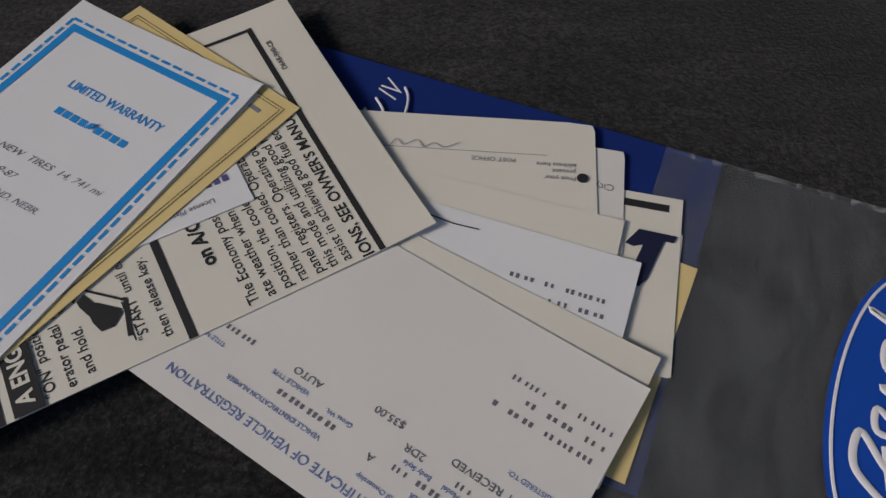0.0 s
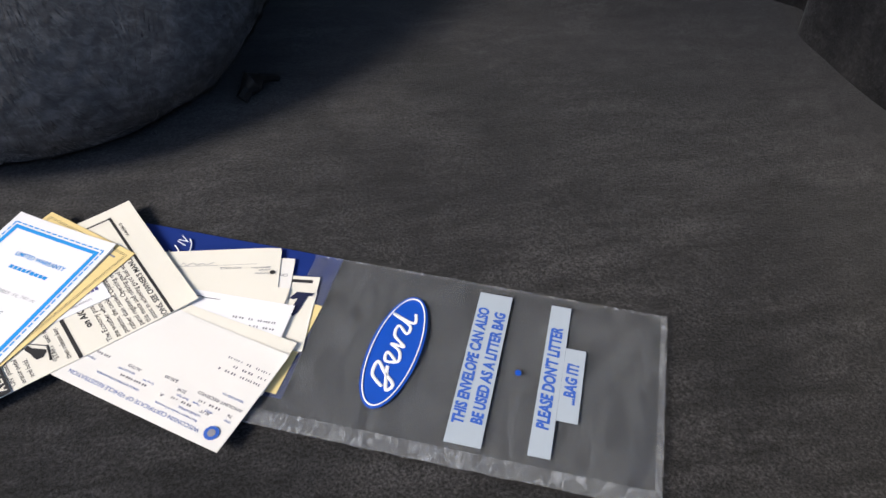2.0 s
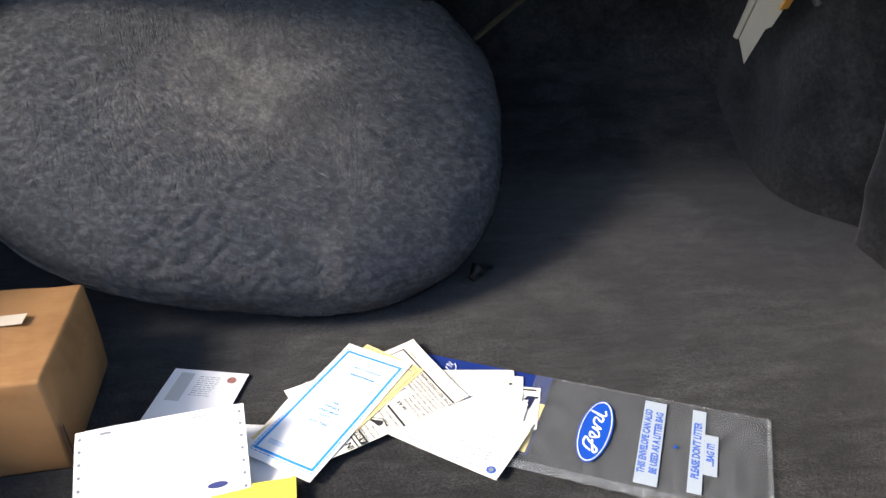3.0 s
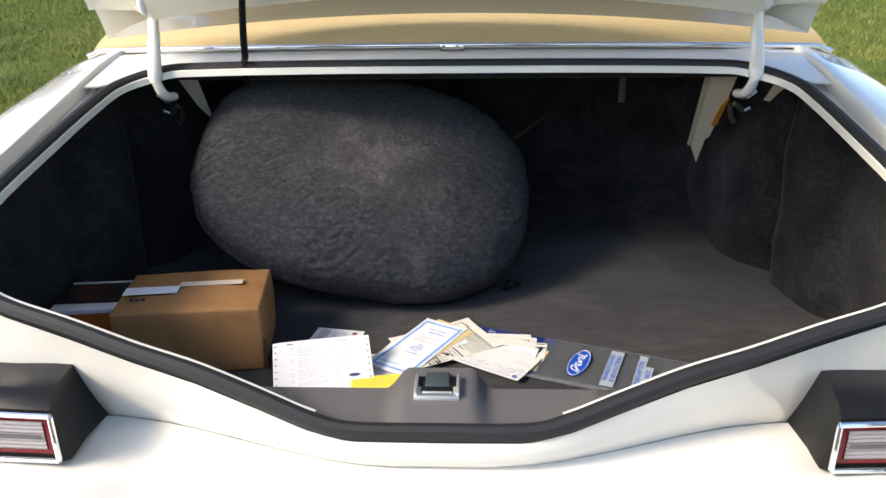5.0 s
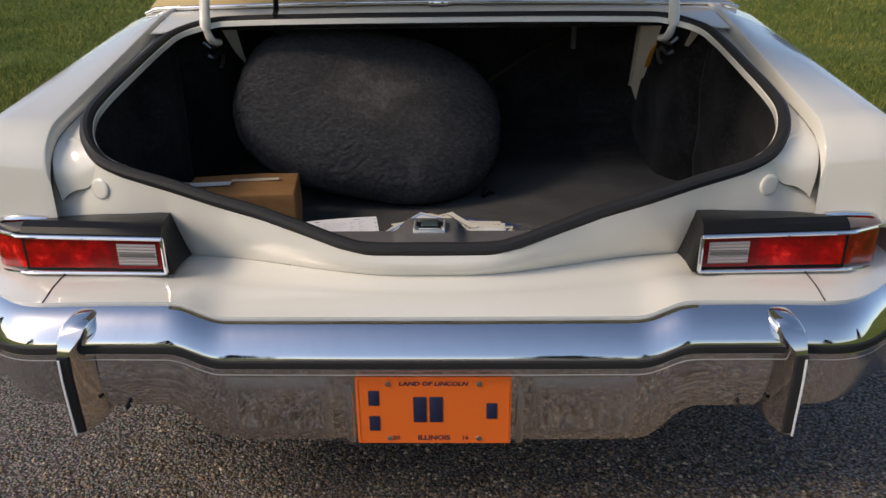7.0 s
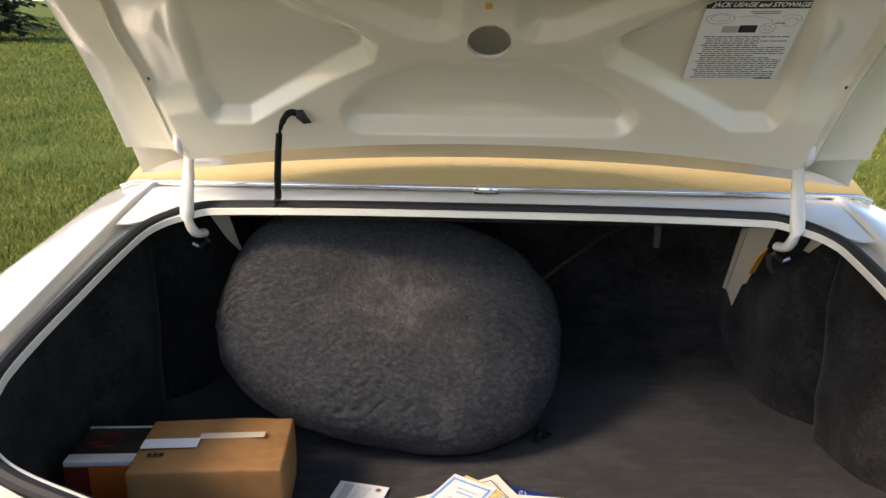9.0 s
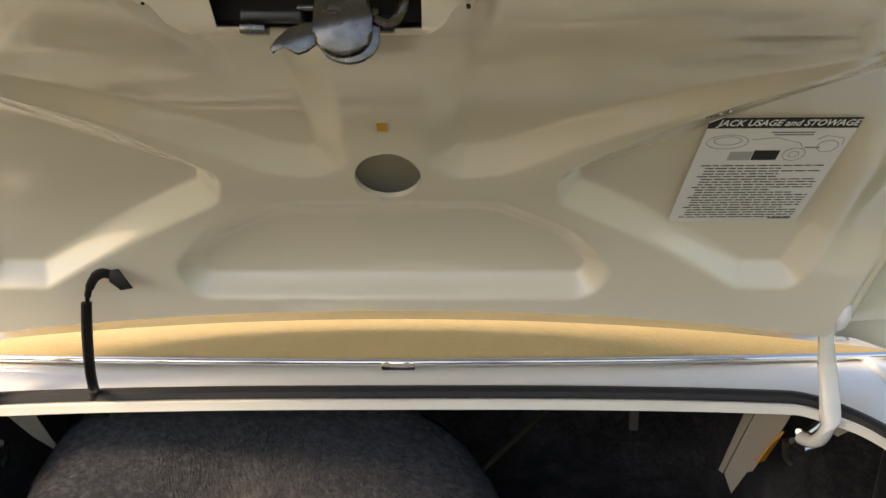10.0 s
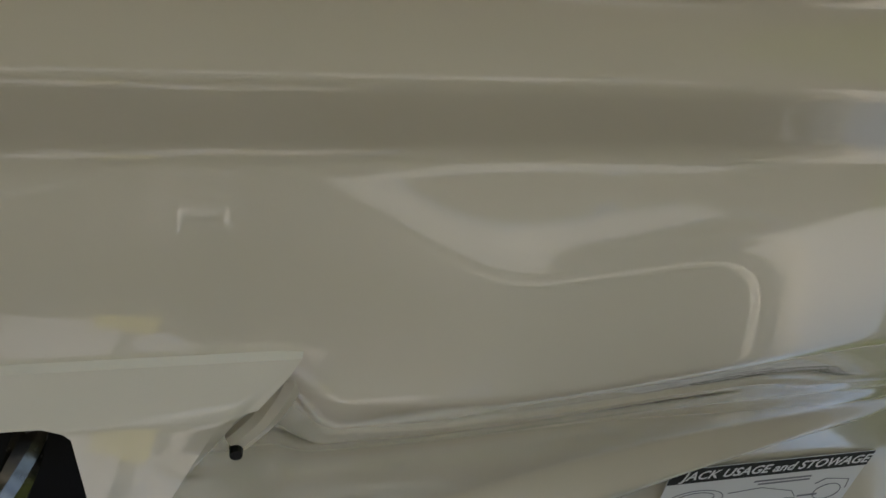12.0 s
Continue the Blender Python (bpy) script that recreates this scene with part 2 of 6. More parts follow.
def curve_through(points, steps=8, closed=False):
    """Catmull-Rom points through a few control points."""
    pts = [Vector(p) for p in points]
    n, out = len(pts), []
    for i in range(n if closed else n - 1):
        if closed:
            p0, p1, p2, p3 = pts[i - 1], pts[i], pts[(i + 1) % n], pts[(i + 2) % n]
        else:
            p0, p1, p2, p3 = pts[max(i - 1, 0)], pts[i], pts[i + 1], pts[min(i + 2, n - 1)]
        for s in range(steps):
            t = s / steps
            out.append(0.5 * ((2 * p1) + (p2 - p0) * t + (2 * p0 - 5 * p1 + 4 * p2 - p3) * t * t + (3 * p1 - p0 - 3 * p2 + p3) * t ** 3))
    if not closed:
        out.append(pts[-1])
    return out


def mesh_of(name, bm, smooth=True):
    me = bpy.data.meshes.new(name)
    bmesh.ops.recalc_face_normals(bm, faces=bm.faces)
    if smooth:
        for f in bm.faces:
            f.smooth = True
    bm.to_mesh(me)
    bm.free()
    return me


def part(name, bm, material, parent=None, label="", smooth=True, angle=35):
    """Links a bmesh as one mesh object, under a thing or a part."""
    me = mesh_of(name, bm, smooth)
    me.materials.append(material)
    if smooth:
        me.set_sharp_from_angle(angle=radians(angle))
    ob = new(name, me)
    if parent is not None:
        ob.parent = parent
    if label:
        ob["label"] = label
    return ob


def thing(name, label, category, m=None, group="", kind=""):
    ob = new(name)
    ob.empty_display_size = 0.05
    if m is not None:
        ob.matrix_basis = m
    return tagged(ob, label, category, group, kind)


def grid(rows, closed_u=False, closed_v=False):
    """A sheet through rows of points."""
    bm = bmesh.new()
    vs = [[bm.verts.new(p) for p in r] for r in rows]
    nr, nc = len(vs), len(vs[0])
    for i in range(nr if closed_v else nr - 1):
        for j in range(nc if closed_u else nc - 1):
            a, b = vs[i], vs[(i + 1) % nr]
            k = (j + 1) % nc
            try:
                bm.faces.new((a[j], a[k], b[k], b[j]))
            except ValueError:
                pass
    return bm


def thicken(bm, d):
    """Gives a sheet a real thickness."""
    bmesh.ops.recalc_face_normals(bm, faces=bm.faces)
    bmesh.ops.solidify(bm, geom=list(bm.faces), thickness=d)
    return bm


def block(x0, x1, y0, y1, z0, z1, bevel=0.0, seg=2):
    bm = bmesh.new()
    bmesh.ops.create_cube(bm, size=1)
    for v in bm.verts:
        v.co = Vector(((x0 + x1) / 2 + v.co.x * (x1 - x0), (y0 + y1) / 2 + v.co.y * (y1 - y0), (z0 + z1) / 2 + v.co.z * (z1 - z0)))
    if bevel:
        bmesh.ops.bevel(bm, geom=list(bm.edges), offset=bevel, segments=seg, affect="EDGES", profile=0.5)
    return bm


def tube(points, r, sides=10, closed=False, flat=1.0, up=Vector((0, 0, 1))):
    """A round bar along points; flat squeezes it along its second axis."""
    pts = [Vector(p) for p in points]
    n, rows = len(pts), []
    for i, p in enumerate(pts):
        a = pts[i - 1] if (i or closed) else p
        b = pts[(i + 1) % n] if (i < n - 1 or closed) else p
        d = (b - a).normalized()
        s = d.cross(up)
        s = s.normalized() if s.length > 1e-4 else Vector((1, 0, 0))
        w = s.cross(d).normalized()
        rr = r[i] if isinstance(r, (list, tuple)) else r
        rows.append([p + s * math.cos(2 * math.pi * k / sides) * rr + w * math.sin(2 * math.pi * k / sides) * rr * flat for k in range(sides)])
    bm = grid(rows, True, closed)
    if not closed:
        bm.verts.ensure_lookup_table()
        bm.faces.new([bm.verts[k] for k in range(sides)][::-1])
        bm.faces.new([bm.verts[(n - 1) * sides + k] for k in range(sides)])
    return bm


def prism(outline, z0, z1, bevel=0.0):
    """An outline in x, y given height."""
    bm = bmesh.new()
    low = [bm.verts.new((x, y, z0)) for x, y in outline]
    high = [bm.verts.new((x, y, z1)) for x, y in outline]
    n = len(outline)
    bm.faces.new(low[::-1])
    top = bm.faces.new(high)
    for i in range(n):
        bm.faces.new((low[i], low[(i + 1) % n], high[(i + 1) % n], high[i]))
    if bevel:
        bmesh.ops.bevel(bm, geom=list(top.edges), offset=bevel, segments=2, affect="EDGES", profile=0.5)
    return bm


def mirror_x(bm):
    for v in bm.verts:
        v.co.x = -v.co.x
    return bm


def letters(name, text, size, material, parent, m, align="CENTER", squeeze=1.0, shear=0.0, bold=0.0):
    """Printed lettering as a thin flat mesh on its thing."""
    cu = bpy.data.curves.new(name, "FONT")
    cu.body, cu.size, cu.align_x, cu.align_y, cu.shear, cu.extrude, cu.offset = text, size, align, "CENTER", shear, 0.00004, bold
    cu.resolution_u = 3
    tmp = new(name + "_curve", cu)
    bpy.context.view_layer.update()
    me = bpy.data.meshes.new_from_object(tmp.evaluated_get(bpy.context.evaluated_depsgraph_get()))
    bpy.data.objects.remove(tmp)
    me.transform(Matrix.Diagonal((squeeze, 1, 1, 1)))
    me.materials.clear()
    me.materials.append(material)
    ob = new(name, me)
    ob.parent = parent
    ob.matrix_basis = m
    return ob


def bars(name, rows, material, parent, m, h=0.0016):
    """Unreadable print: plain bars (x, y, length) of one height, in one mesh."""
    bm = bmesh.new()
    for x, y, w, *hh in rows:
        k = hh[0] if hh else h
        vs = [bm.verts.new((x + a * w, y + b * k, 0)) for a, b in ((0, -.5), (1, -.5), (1, .5), (0, .5))]
        bm.faces.new(vs)
    ob = part(name, bm, material, parent, smooth=False)
    ob.matrix_basis = m
    return ob


# ---------------------------------------------------------------- ground, grass and distance
def ground_sheet():
    rows = []
    xs = [-3000, -400, -80, -30, -12, -6, -3, -1.5, 0, 1.5, 3, 6, 12, 30, 80, 400, 3000]
    for y in [-3000, -300, -60, -20, -8, -4, -2, -1, 0, 1, 2, 4, 8, 14, 20, 30, 60, 300, 3000]:
        rows.append([(x, y, 0.0) for x in xs])
    return grid(rows)


tagged(part("ground", ground_sheet(), ASPHALT, smooth=False), "brown pebbled asphalt drive under the car", "ground", kind="structure")


def lawn(name, x0, x1, y0, y1, nx, ny, seed):
    """Mown lawn beside the drive, gently rolling away, with an uneven edge."""
    rows = []
    for j in range(ny + 1):
        y = y0 + (y1 - y0) * (j / ny) ** 1.6
        row = []
        for i in range(nx + 1):
            x = x0 + (x1 - x0) * (i / nx) ** 1.6
            d = abs(x - x0)
            z = 0.012 + 0.03 * smoothstep(0, 0.6, d) + 0.04 * max(0.0, math.hypot(x, y) - 9.0) + 0.05 * noise.noise((x * 0.12, y * 0.12, seed))* smoothstep(0, 4, d)
            row.append((x + 0.05 * noise.noise((y * 2, seed, 0)) * (i == 0), y, z))
        rows.append(row)
    return grid(rows)


tagged(part("lawn", lawn("lawn", -1.75, -120, -12, 130, 40, 60, 3.0), GRASS), "mown green lawn beside the drive", "grass", kind="stuff")
def lawn_height(x, y, x0, seed):
    d = abs(x - x0)
    return 0.012 + 0.03 * smoothstep(0, 0.6, d) + 0.04 * max(0.0, math.hypot(x, y) - 9.0) + 0.05 * noise.noise((x * 0.12, y * 0.12, seed)) * smoothstep(0, 4, d)


def grass_blades(x0, side, seed, count):
    """Upright and bent blades, thinning and coarsening with distance."""
    rng = random.Random(seed)
    verts, faces = [], []
    while len(faces) < count:
        r, a = 2.2 * (60 / 2.2) ** rng.random(), radians(abs(rng.gauss(33, 22)))
        x, y = side * r * math.sin(a), -1.2 + r * math.cos(a)
        if abs(x) < abs(x0) - 0.05 * rng.random():
            continue
        z = lawn_height(x, y, x0, seed)
        g = 0.40 + 0.085 * r
        h, b, lean = rng.uniform(0.025, 0.07) * (0.8 + 0.03 * r), rng.uniform(0, math.pi), rng.uniform(-0.05, 0.05) * g
        w = rng.uniform(0.002, 0.005) * g
        dx, dy = math.cos(b) * w, math.sin(b) * w
        n = len(verts)
        verts += [(x - dx, y - dy, z), (x + dx, y + dy, z), (x + lean, y + lean * rng.uniform(-1, 1), z + h)]
        faces.append((n, n + 1, n + 2))
    me = bpy.data.meshes.new("grass_blades")
    me.from_pydata(verts, [], faces)
    me.materials.append(BLADE)
    return tagged(new("grass_blades", me), "short mown grass blades on the lawn", "grass", kind="stuff")


grass_blades(-1.75, -1, 3.0, 280000)
grass_blades(1.75, 1, 9.0, 280000)


def pebbles():
    """Loose rounded stones bedded in the drive's surface behind the car."""
    rng = random.Random(21)
    verts, faces = [], []
    shape = ((1, 0, 0), (0, 1, 0), (-1, 0, 0), (0, -1, 0), (0, 0, 0.75))
    for _ in range(30000):
        x, y = max(-1.72, min(1.72, rng.gauss(0, 0.75))), rng.gauss(-0.28, 0.34)
        r, a, q = rng.uniform(0.003, 0.0085), rng.uniform(0, 6.3), rng.uniform(0.6, 1.0)
        n = len(verts)
        for px, py, pz in shape:
            k = rng.uniform(0.75, 1.15)
            ux, uy = px * k, py * k * q
            verts.append((x + r * (ux * math.cos(a) - uy * math.sin(a)) + (pz and rng.uniform(-0.3, 0.3) * r), y + r * (ux * math.sin(a) + uy * math.cos(a)), 0.0002 + pz * r * 0.9))
        faces += [(n, n + 1, n + 4), (n + 1, n + 2, n + 4), (n + 2, n + 3, n + 4), (n + 3, n, n + 4)]
    me = bpy.data.meshes.new("pebbles")
    me.from_pydata(verts, [], faces)
    me.materials.append(PEBBLE)
    return tagged(new("pebbles", me), "small brown stones in the asphalt surface", "gravel", kind="stuff")


pebbles()


def conifer(seed, height=7.0, spread_r=2.3):
    """A spruce: tapered trunk, whorls of drooping boughs, each bough many small needle clumps."""
    rng = random.Random(seed)
    tree = thing("conifer_tree", "dark green spruce on the lawn; unseen copies added for reflections", "tree", group="trees beyond the lawn")
    part("trunk", tube([(0, 0, -0.3), (0.03, 0, height * 0.4), (0, 0.02, height)], [0.16, 0.10, 0.015], 8), BARK, tree)
    verts, faces = [], []
    for _ in range(5200):
        k = rng.random() ** 0.75
        z = 0.25 + (height - 0.3) * k
        r = spread_r * (1 - k) ** 0.85 * rng.uniform(0.35, 1.0) * (0.8 + 0.35 * math.sin(k * 60))
        a = rng.uniform(0, 2 * math.pi)
        c = Vector((r * math.cos(a), r * math.sin(a), z - 0.22 * r))
        o = Vector((math.cos(a), math.sin(a), -0.35))
        s = Vector((-math.sin(a), math.cos(a), rng.uniform(-0.5, 0.5)))
        l, w = rng.uniform(0.18, 0.42), rng.uniform(0.05, 0.12)
        n = len(verts)
        verts += [tuple(c - s * w), tuple(c + s * w), tuple(c + o * l + s * w * 0.3), tuple(c + o * l * 0.6 - s * w * 1.2)]
        faces.append((n, n + 1, n + 2, n + 3))
    me = bpy.data.meshes.new("crown")
    me.from_pydata(verts, [], faces)
    me.materials.append(LEAF)
    crown = new("crown", me)
    crown.parent = tree
    return tree


first = conifer(5)
first.matrix_basis = pose(-18.2, 27, 0.9)
# The last six stand out of view, added to darken low sky in reflections.
for tx, ty, s, rz in ((-24, 33, 1.25, 40), (-29, 30, 1.1, 200), (-36, 44, 1.5, 90), (14, 46, 1.4, 10), (27, 50, 1.6, 130), (-10, 62, 1.5, 300), (4, 66, 1.7, 250), (40, 40, 1.3, 60),
                      (-26, -24, 1.6, 20), (-12, -34, 1.9, 120), (6, -38, 1.8, 220), (22, -30, 1.7, 330), (38, -12, 1.5, 75), (-42, 4, 1.5, 160)):
    copy_thing(first, pose(tx, ty, max(0.0, 0.04 * (math.hypot(tx, ty) - 9)) if ty > -12 else 0.0, 0, 0, rz) @ Matrix.Diagonal((s, s, s, 1)))

tagged(part("lawn", lawn("lawn", 1.75, 120, -12, 130, 40, 60, 9.0), GRASS), "mown green lawn beside the drive", "grass", kind="stuff")


# ---------------------------------------------------------------- the car
car = thing("car", "cream white two-door car with its trunk lid open", "car")


def deck_z(y):
    return 0.9 + 0.224 * (y - 0.2)


# seal line of the trunk opening, from the middle of the front edge round one side to the middle of the sill
SEAL_HALF = [(0.0, 0.905, 1.059), (0.30, 0.902, 1.059), (0.56, 0.892, 1.057), (0.66, 0.878, 1.052), (0.735, 0.80, 1.032), (0.757, 0.70, 1.008),
             (0.765, 0.50, 0.966), (0.769, 0.34, 0.931), (0.762, 0.25, 0.909), (0.742, 0.187, 0.878), (0.708, 0.150, 0.845), (0.655, 0.130, 0.822),
             (0.55, 0.108, 0.797), (0.447, 0.086, 0.770), (0.35, 0.066, 0.748), (0.253, 0.042, 0.720), (0.185, 0.024, 0.700), (0.125, 0.014, 0.689), (0.0, 0.013, 0.688)]
SEAL_CTRL = SEAL_HALF + [(-x, y, z) for x, y, z in SEAL_HALF[-2:0:-1]]
SEAL_LOOP = curve_through(SEAL_CTRL, 6, True)


def loop_offset(loop, d, dz=0.0):
    """The loop moved outwards from the opening by d, in plan, and up by dz."""
    out, n = [], len(loop)
    for i, p in enumerate(loop):
        t = loop[(i + 1) % n] - loop[i - 1]
        o = Vector((t.y, -t.x, 0))
        o = o.normalized() if o.length > 1e-6 else Vector((0, 0, 0))
        if o.dot(Vector((p.x, (p.y - 0.47), 0))) < 0:
            o = -o
        out.append(p + o * d + Vector((0, 0, dz)))
    return out


part("trunk_seal", tube([p + Vector((0, 0, 0.004)) for p in SEAL_LOOP], 0.0135, 10, True), RUBBER, car, "black rubber weatherstrip round the opening")
for sx in (1, -1):
    lip = sorted((p for p in SEAL_LOOP if 0.17 < sx * p.x < 0.80 and p.y < 0.24), key=lambda p: abs(p.x))
    part("seal_lip", tube([p + Vector((-sx * 0.004 * smoothstep(0.7, 0.8, abs(p.x)), 0.017, 0.008)) for p in lip], 0.0038, 8), PAINT, car, "painted flange inside the weatherstrip")
lip_x = [1 + 0.9 * smoothstep(0.82, 0.88, p.y) for p in SEAL_LOOP]


def lip_row(d, dz):
    return [p + (q - p) * k + Vector((0, 0, dz + (0.006 * (1 - smoothstep(0.13, 0.2, p.y)) * smoothstep(0.14, 0.2, abs(p.x)) if dz > 0 else 0))) for p, q, k in zip(SEAL_LOOP, loop_offset(SEAL_LOOP, d), lip_x)]


lip = grid([lip_row(-0.006, 0.002), lip_row(-0.0135, 0.005), lip_row(-0.0155, 0.003), lip_row(-0.0165, -0.010)], True)
part("opening_lip", lip, PAINT, car)


def roof_y(x):
    return 1.055 - 0.10 * (1 - min(1.0, abs(x) / 0.92) ** 2)


def trim_z(x):
    return 1.098 - 0.020 * (abs(x) / 0.9) ** 2


def front_deck():
    """White panel between the opening's front edge and the roof trim."""
    rows = []
    for f in range(10):
        k = f / 9
        row = []
        for i in range(49):
            x = -0.81 + 1.62 * i / 48
            y0, y1 = 0.895 - 0.10 * smoothstep(0.62, 0.80, abs(x)), roof_y(x) + 0.03
            z0, z1 = deck_z(y0) + 0.003, trim_z(x) - 0.007
            y = y0 + (y1 - y0) * k
            row.append((x, y, z0 + (z1 - z0) * min(1.0, k * 1.25) + 0.004 * math.sin(k * 3.1)))
        rows.append(row)
    return thicken(grid(rows), 0.004)


part("deck_panel", front_deck(), PAINT, car)

def quarter_panel():
    """Fender: gutter beside the opening, a short upright wall with a crisp edge, a flat top and the outer side, lofted along the car; its rear end drops steeply."""
    rows = []
    for y in [0.131, 0.1325, 0.135, 0.139, 0.145, 0.153, 0.163, 0.175, 0.19, 0.205, 0.225, 0.25] + [0.31, 0.34, 0.355, 0.37, 0.385, 0.40] + [0.43 + 0.06 * i for i in range(7)] + [0.84, 0.88, 0.90, 0.92, 0.94, 0.96, 0.98, 1.02, 1.06, 1.15, 1.4, 1.8, 2.3, 2.8]:
        s = deck_z(y) if y < 0.9 else 1.057 + 0.13 * (min(y, 1.06) - 0.9)
        r = 0.887 + 0.152 * y if y < 1.06 else 1.048
        q = min(1.0, max(0.0, (0.215 - y) / 0.085))
        drop = 0.085 * (1 - math.sqrt(max(0.0, 1 - q * q)))
        s, r = s - drop, r - drop
        g = 1 - smoothstep(0.895, 0.945, y)
        e = 1 - smoothstep(0.34, 0.40, y)
        rows.append([Vector(p) for p in ((0.772 + 0.038 * e, y, s - 0.012 * g - 0.006 * e), (0.80 + 0.0105 * e, y, s - 0.020 * g + 0.002 * e), (0.811, y, s - 0.018 * g), (0.8145, y, s + 0.009), (0.8165, y, s + 0.0125),
                                         (0.821, y, s + 0.0138), (0.86, y, s * 0.72 + r * 0.28 + 0.0105), (0.91, y, s * 0.33 + r * 0.67 + 0.007), (0.948, y, r + 0.003), (0.964, y, r - 0.004),
                                         (0.975, y, r - 0.022), (0.985, y, r - 0.08), (1.0, y, r - 0.2), (1.005, y, 0.55), (0.99, y, 0.40), (0.95, y, 0.26))])
    end = [Vector((p.x, 0.130, min(p.z, 0.690))) for p in rows[0]]
    return grid([end] + rows)

# The near seam is widened to carry the painted highlight streaks.

part("quarter_panel", quarter_panel(), PAINT, car)
part("quarter_panel", mirror_x(quarter_panel()), PAINT, car)

CORNER_IN = curve_through([(0.774, 0.42, 0.936), (0.778, 0.34, 0.925), (0.772, 0.25, 0.903), (0.752, 0.182, 0.871), (0.718, 0.147, 0.841), (0.690, 0.138, 0.828)], 6)
CORNER_OUT = curve_through([(0.811, 0.42, 0.928), (0.812, 0.33, 0.909), (0.812, 0.235, 0.888), (0.812, 0.174, 0.862), (0.811, 0.1485, 0.815), (0.806, 0.151, 0.750)], 6)


def corner_panel():
    """The gutter carried round the opening's rear corner, a shallow hollow between the seal and the fender's wall."""
    rows = []
    for j in range(13):
        f = j / 12
        hollow = 0.0065 * math.sin(math.pi * f) ** 1.2
        row = []
        for i, (a, b) in enumerate(zip(CORNER_IN, CORNER_OUT)):
            late = smoothstep(0.6, 1.0, i / (len(CORNER_IN) - 1))
            row.append(a.lerp(b, f) + Vector((0, 0.75 * hollow, -0.7 * hollow - 0.009 * late * math.sin(math.pi * f) * math.sin(2 * math.pi * f - 0.6))))
        rows.append(row)
    return grid(rows)


_corner = corner_panel()
CORNER_EDGE = sorted((v.co.copy() for v in _corner.verts if (v.co - CORNER_IN[-1]).length < 1e-4 or len(v.link_faces) < 3 and v.co.y < 0.16 and v.co.z < 0.835 and v.co.x < 0.8055), key=lambda p: p.x)
part("corner_panel", _corner, PAINT, car, "painted gutter corner beside the opening")
part("corner_panel", mirror_x(corner_panel()), PAINT, car, "painted gutter corner beside the opening")


def seal_bottom(x):
    """Height and depth of the opening's lower edge at x."""
    tab = [(0.0, 0.004, 0.680), (0.125, 0.004, 0.681), (0.185, 0.014, 0.692), (0.253, 0.032, 0.712), (0.35, 0.056, 0.740), (0.447, 0.076, 0.762),
           (0.55, 0.098, 0.789), (0.655, 0.120, 0.814), (0.708, 0.138, 0.836), (0.742, 0.17, 0.868), (0.772, 0.20, 0.882), (0.83, 0.21, 0.866)]
    return lerp_table(tab, abs(x))


def crease(x):
    a = abs(x)
    return (0.012 + 0.128 * smoothstep(0.05, 0.56, a), 0.628 + 0.005 * math.cos(a * 3))


def tail_panel():
    xs = [-0.83 + 1.66 * i / 100 for i in range(101)]
    rows = []
    for f in range(9):
        k = f / 8
        row = []
        for x in xs:
            y0, z0 = seal_bottom(x)
            if abs(x) < 0.545:
                y1, z1 = crease(x)
            else:
                y1, z1 = 0.15, 0.628
            kk = k ** 0.8
            row.append((x, y0 + (y1 - y0) * kk - 0.012 * math.sin(k * math.pi) + 0.0025 * k ** 3, z0 + (z1 - z0 - 0.002) * k))
        rows.append(row)
    return grid(rows)


part("tail_panel", tail_panel(), PAINT, car)


def bumper_top(x):
    return 0.588 + 0.032 * smoothstep(0.40, 0.50, abs(x)) - 0.012 * smoothstep(0.6, 1.0, abs(x))


def bumper_out(x):
    """Depth of the bumper's line, bowing forward at the ends."""
    a = abs(x)
    return -0.012 * (1 - (a / 1.0) ** 2) + 0.035 * smoothstep(0.7, 1.0, a) ** 2 * 4


def valance():
    xs = [-0.985 + 1.97 * i / 100 for i in range(101)]
    rows = []
    for f in range(13):
        k = f / 12
        row = []
        for x in xs:
            y0, z0 = crease(x)
            k0 = smoothstep(0.50, 0.62, abs(x))
            y0, z0 = y0 + (0.12 + 0.2 * smoothstep(0.85, 0.985, abs(x)) - y0) * k0, z0 + (0.640 - z0) * k0
            y1, z1 = bumper_out(x) - 0.080, bumper_top(x) + 0.004
            z = z0 + (z1 - z0) * k
            z += 0.006 * smoothstep(0.35, 0.6, k) * (1 - smoothstep(0.75, 1.0, k))
            row.append((x, y0 + (y1 - y0) * k, z))
        rows.append(row)
    rows.append([(x, y + 0.002, z - 0.006) for x, y, z in rows[-1]])
    rows.append([(x, y + 0.03, z - 0.15) for x, y, z in rows[-1]])
    return grid(rows)


part("valance", valance(), PAINT, car)

# ---------------------------------------------------------------- bumper
bumper = new("bumper")
bumper.parent = car
bumper["label"] = "chromed rear bumper with guards and a black rub strip"


def bumper_bottom(x):
    return 0.312 + 0.078 * smoothstep(0.42, 0.53, abs(x))


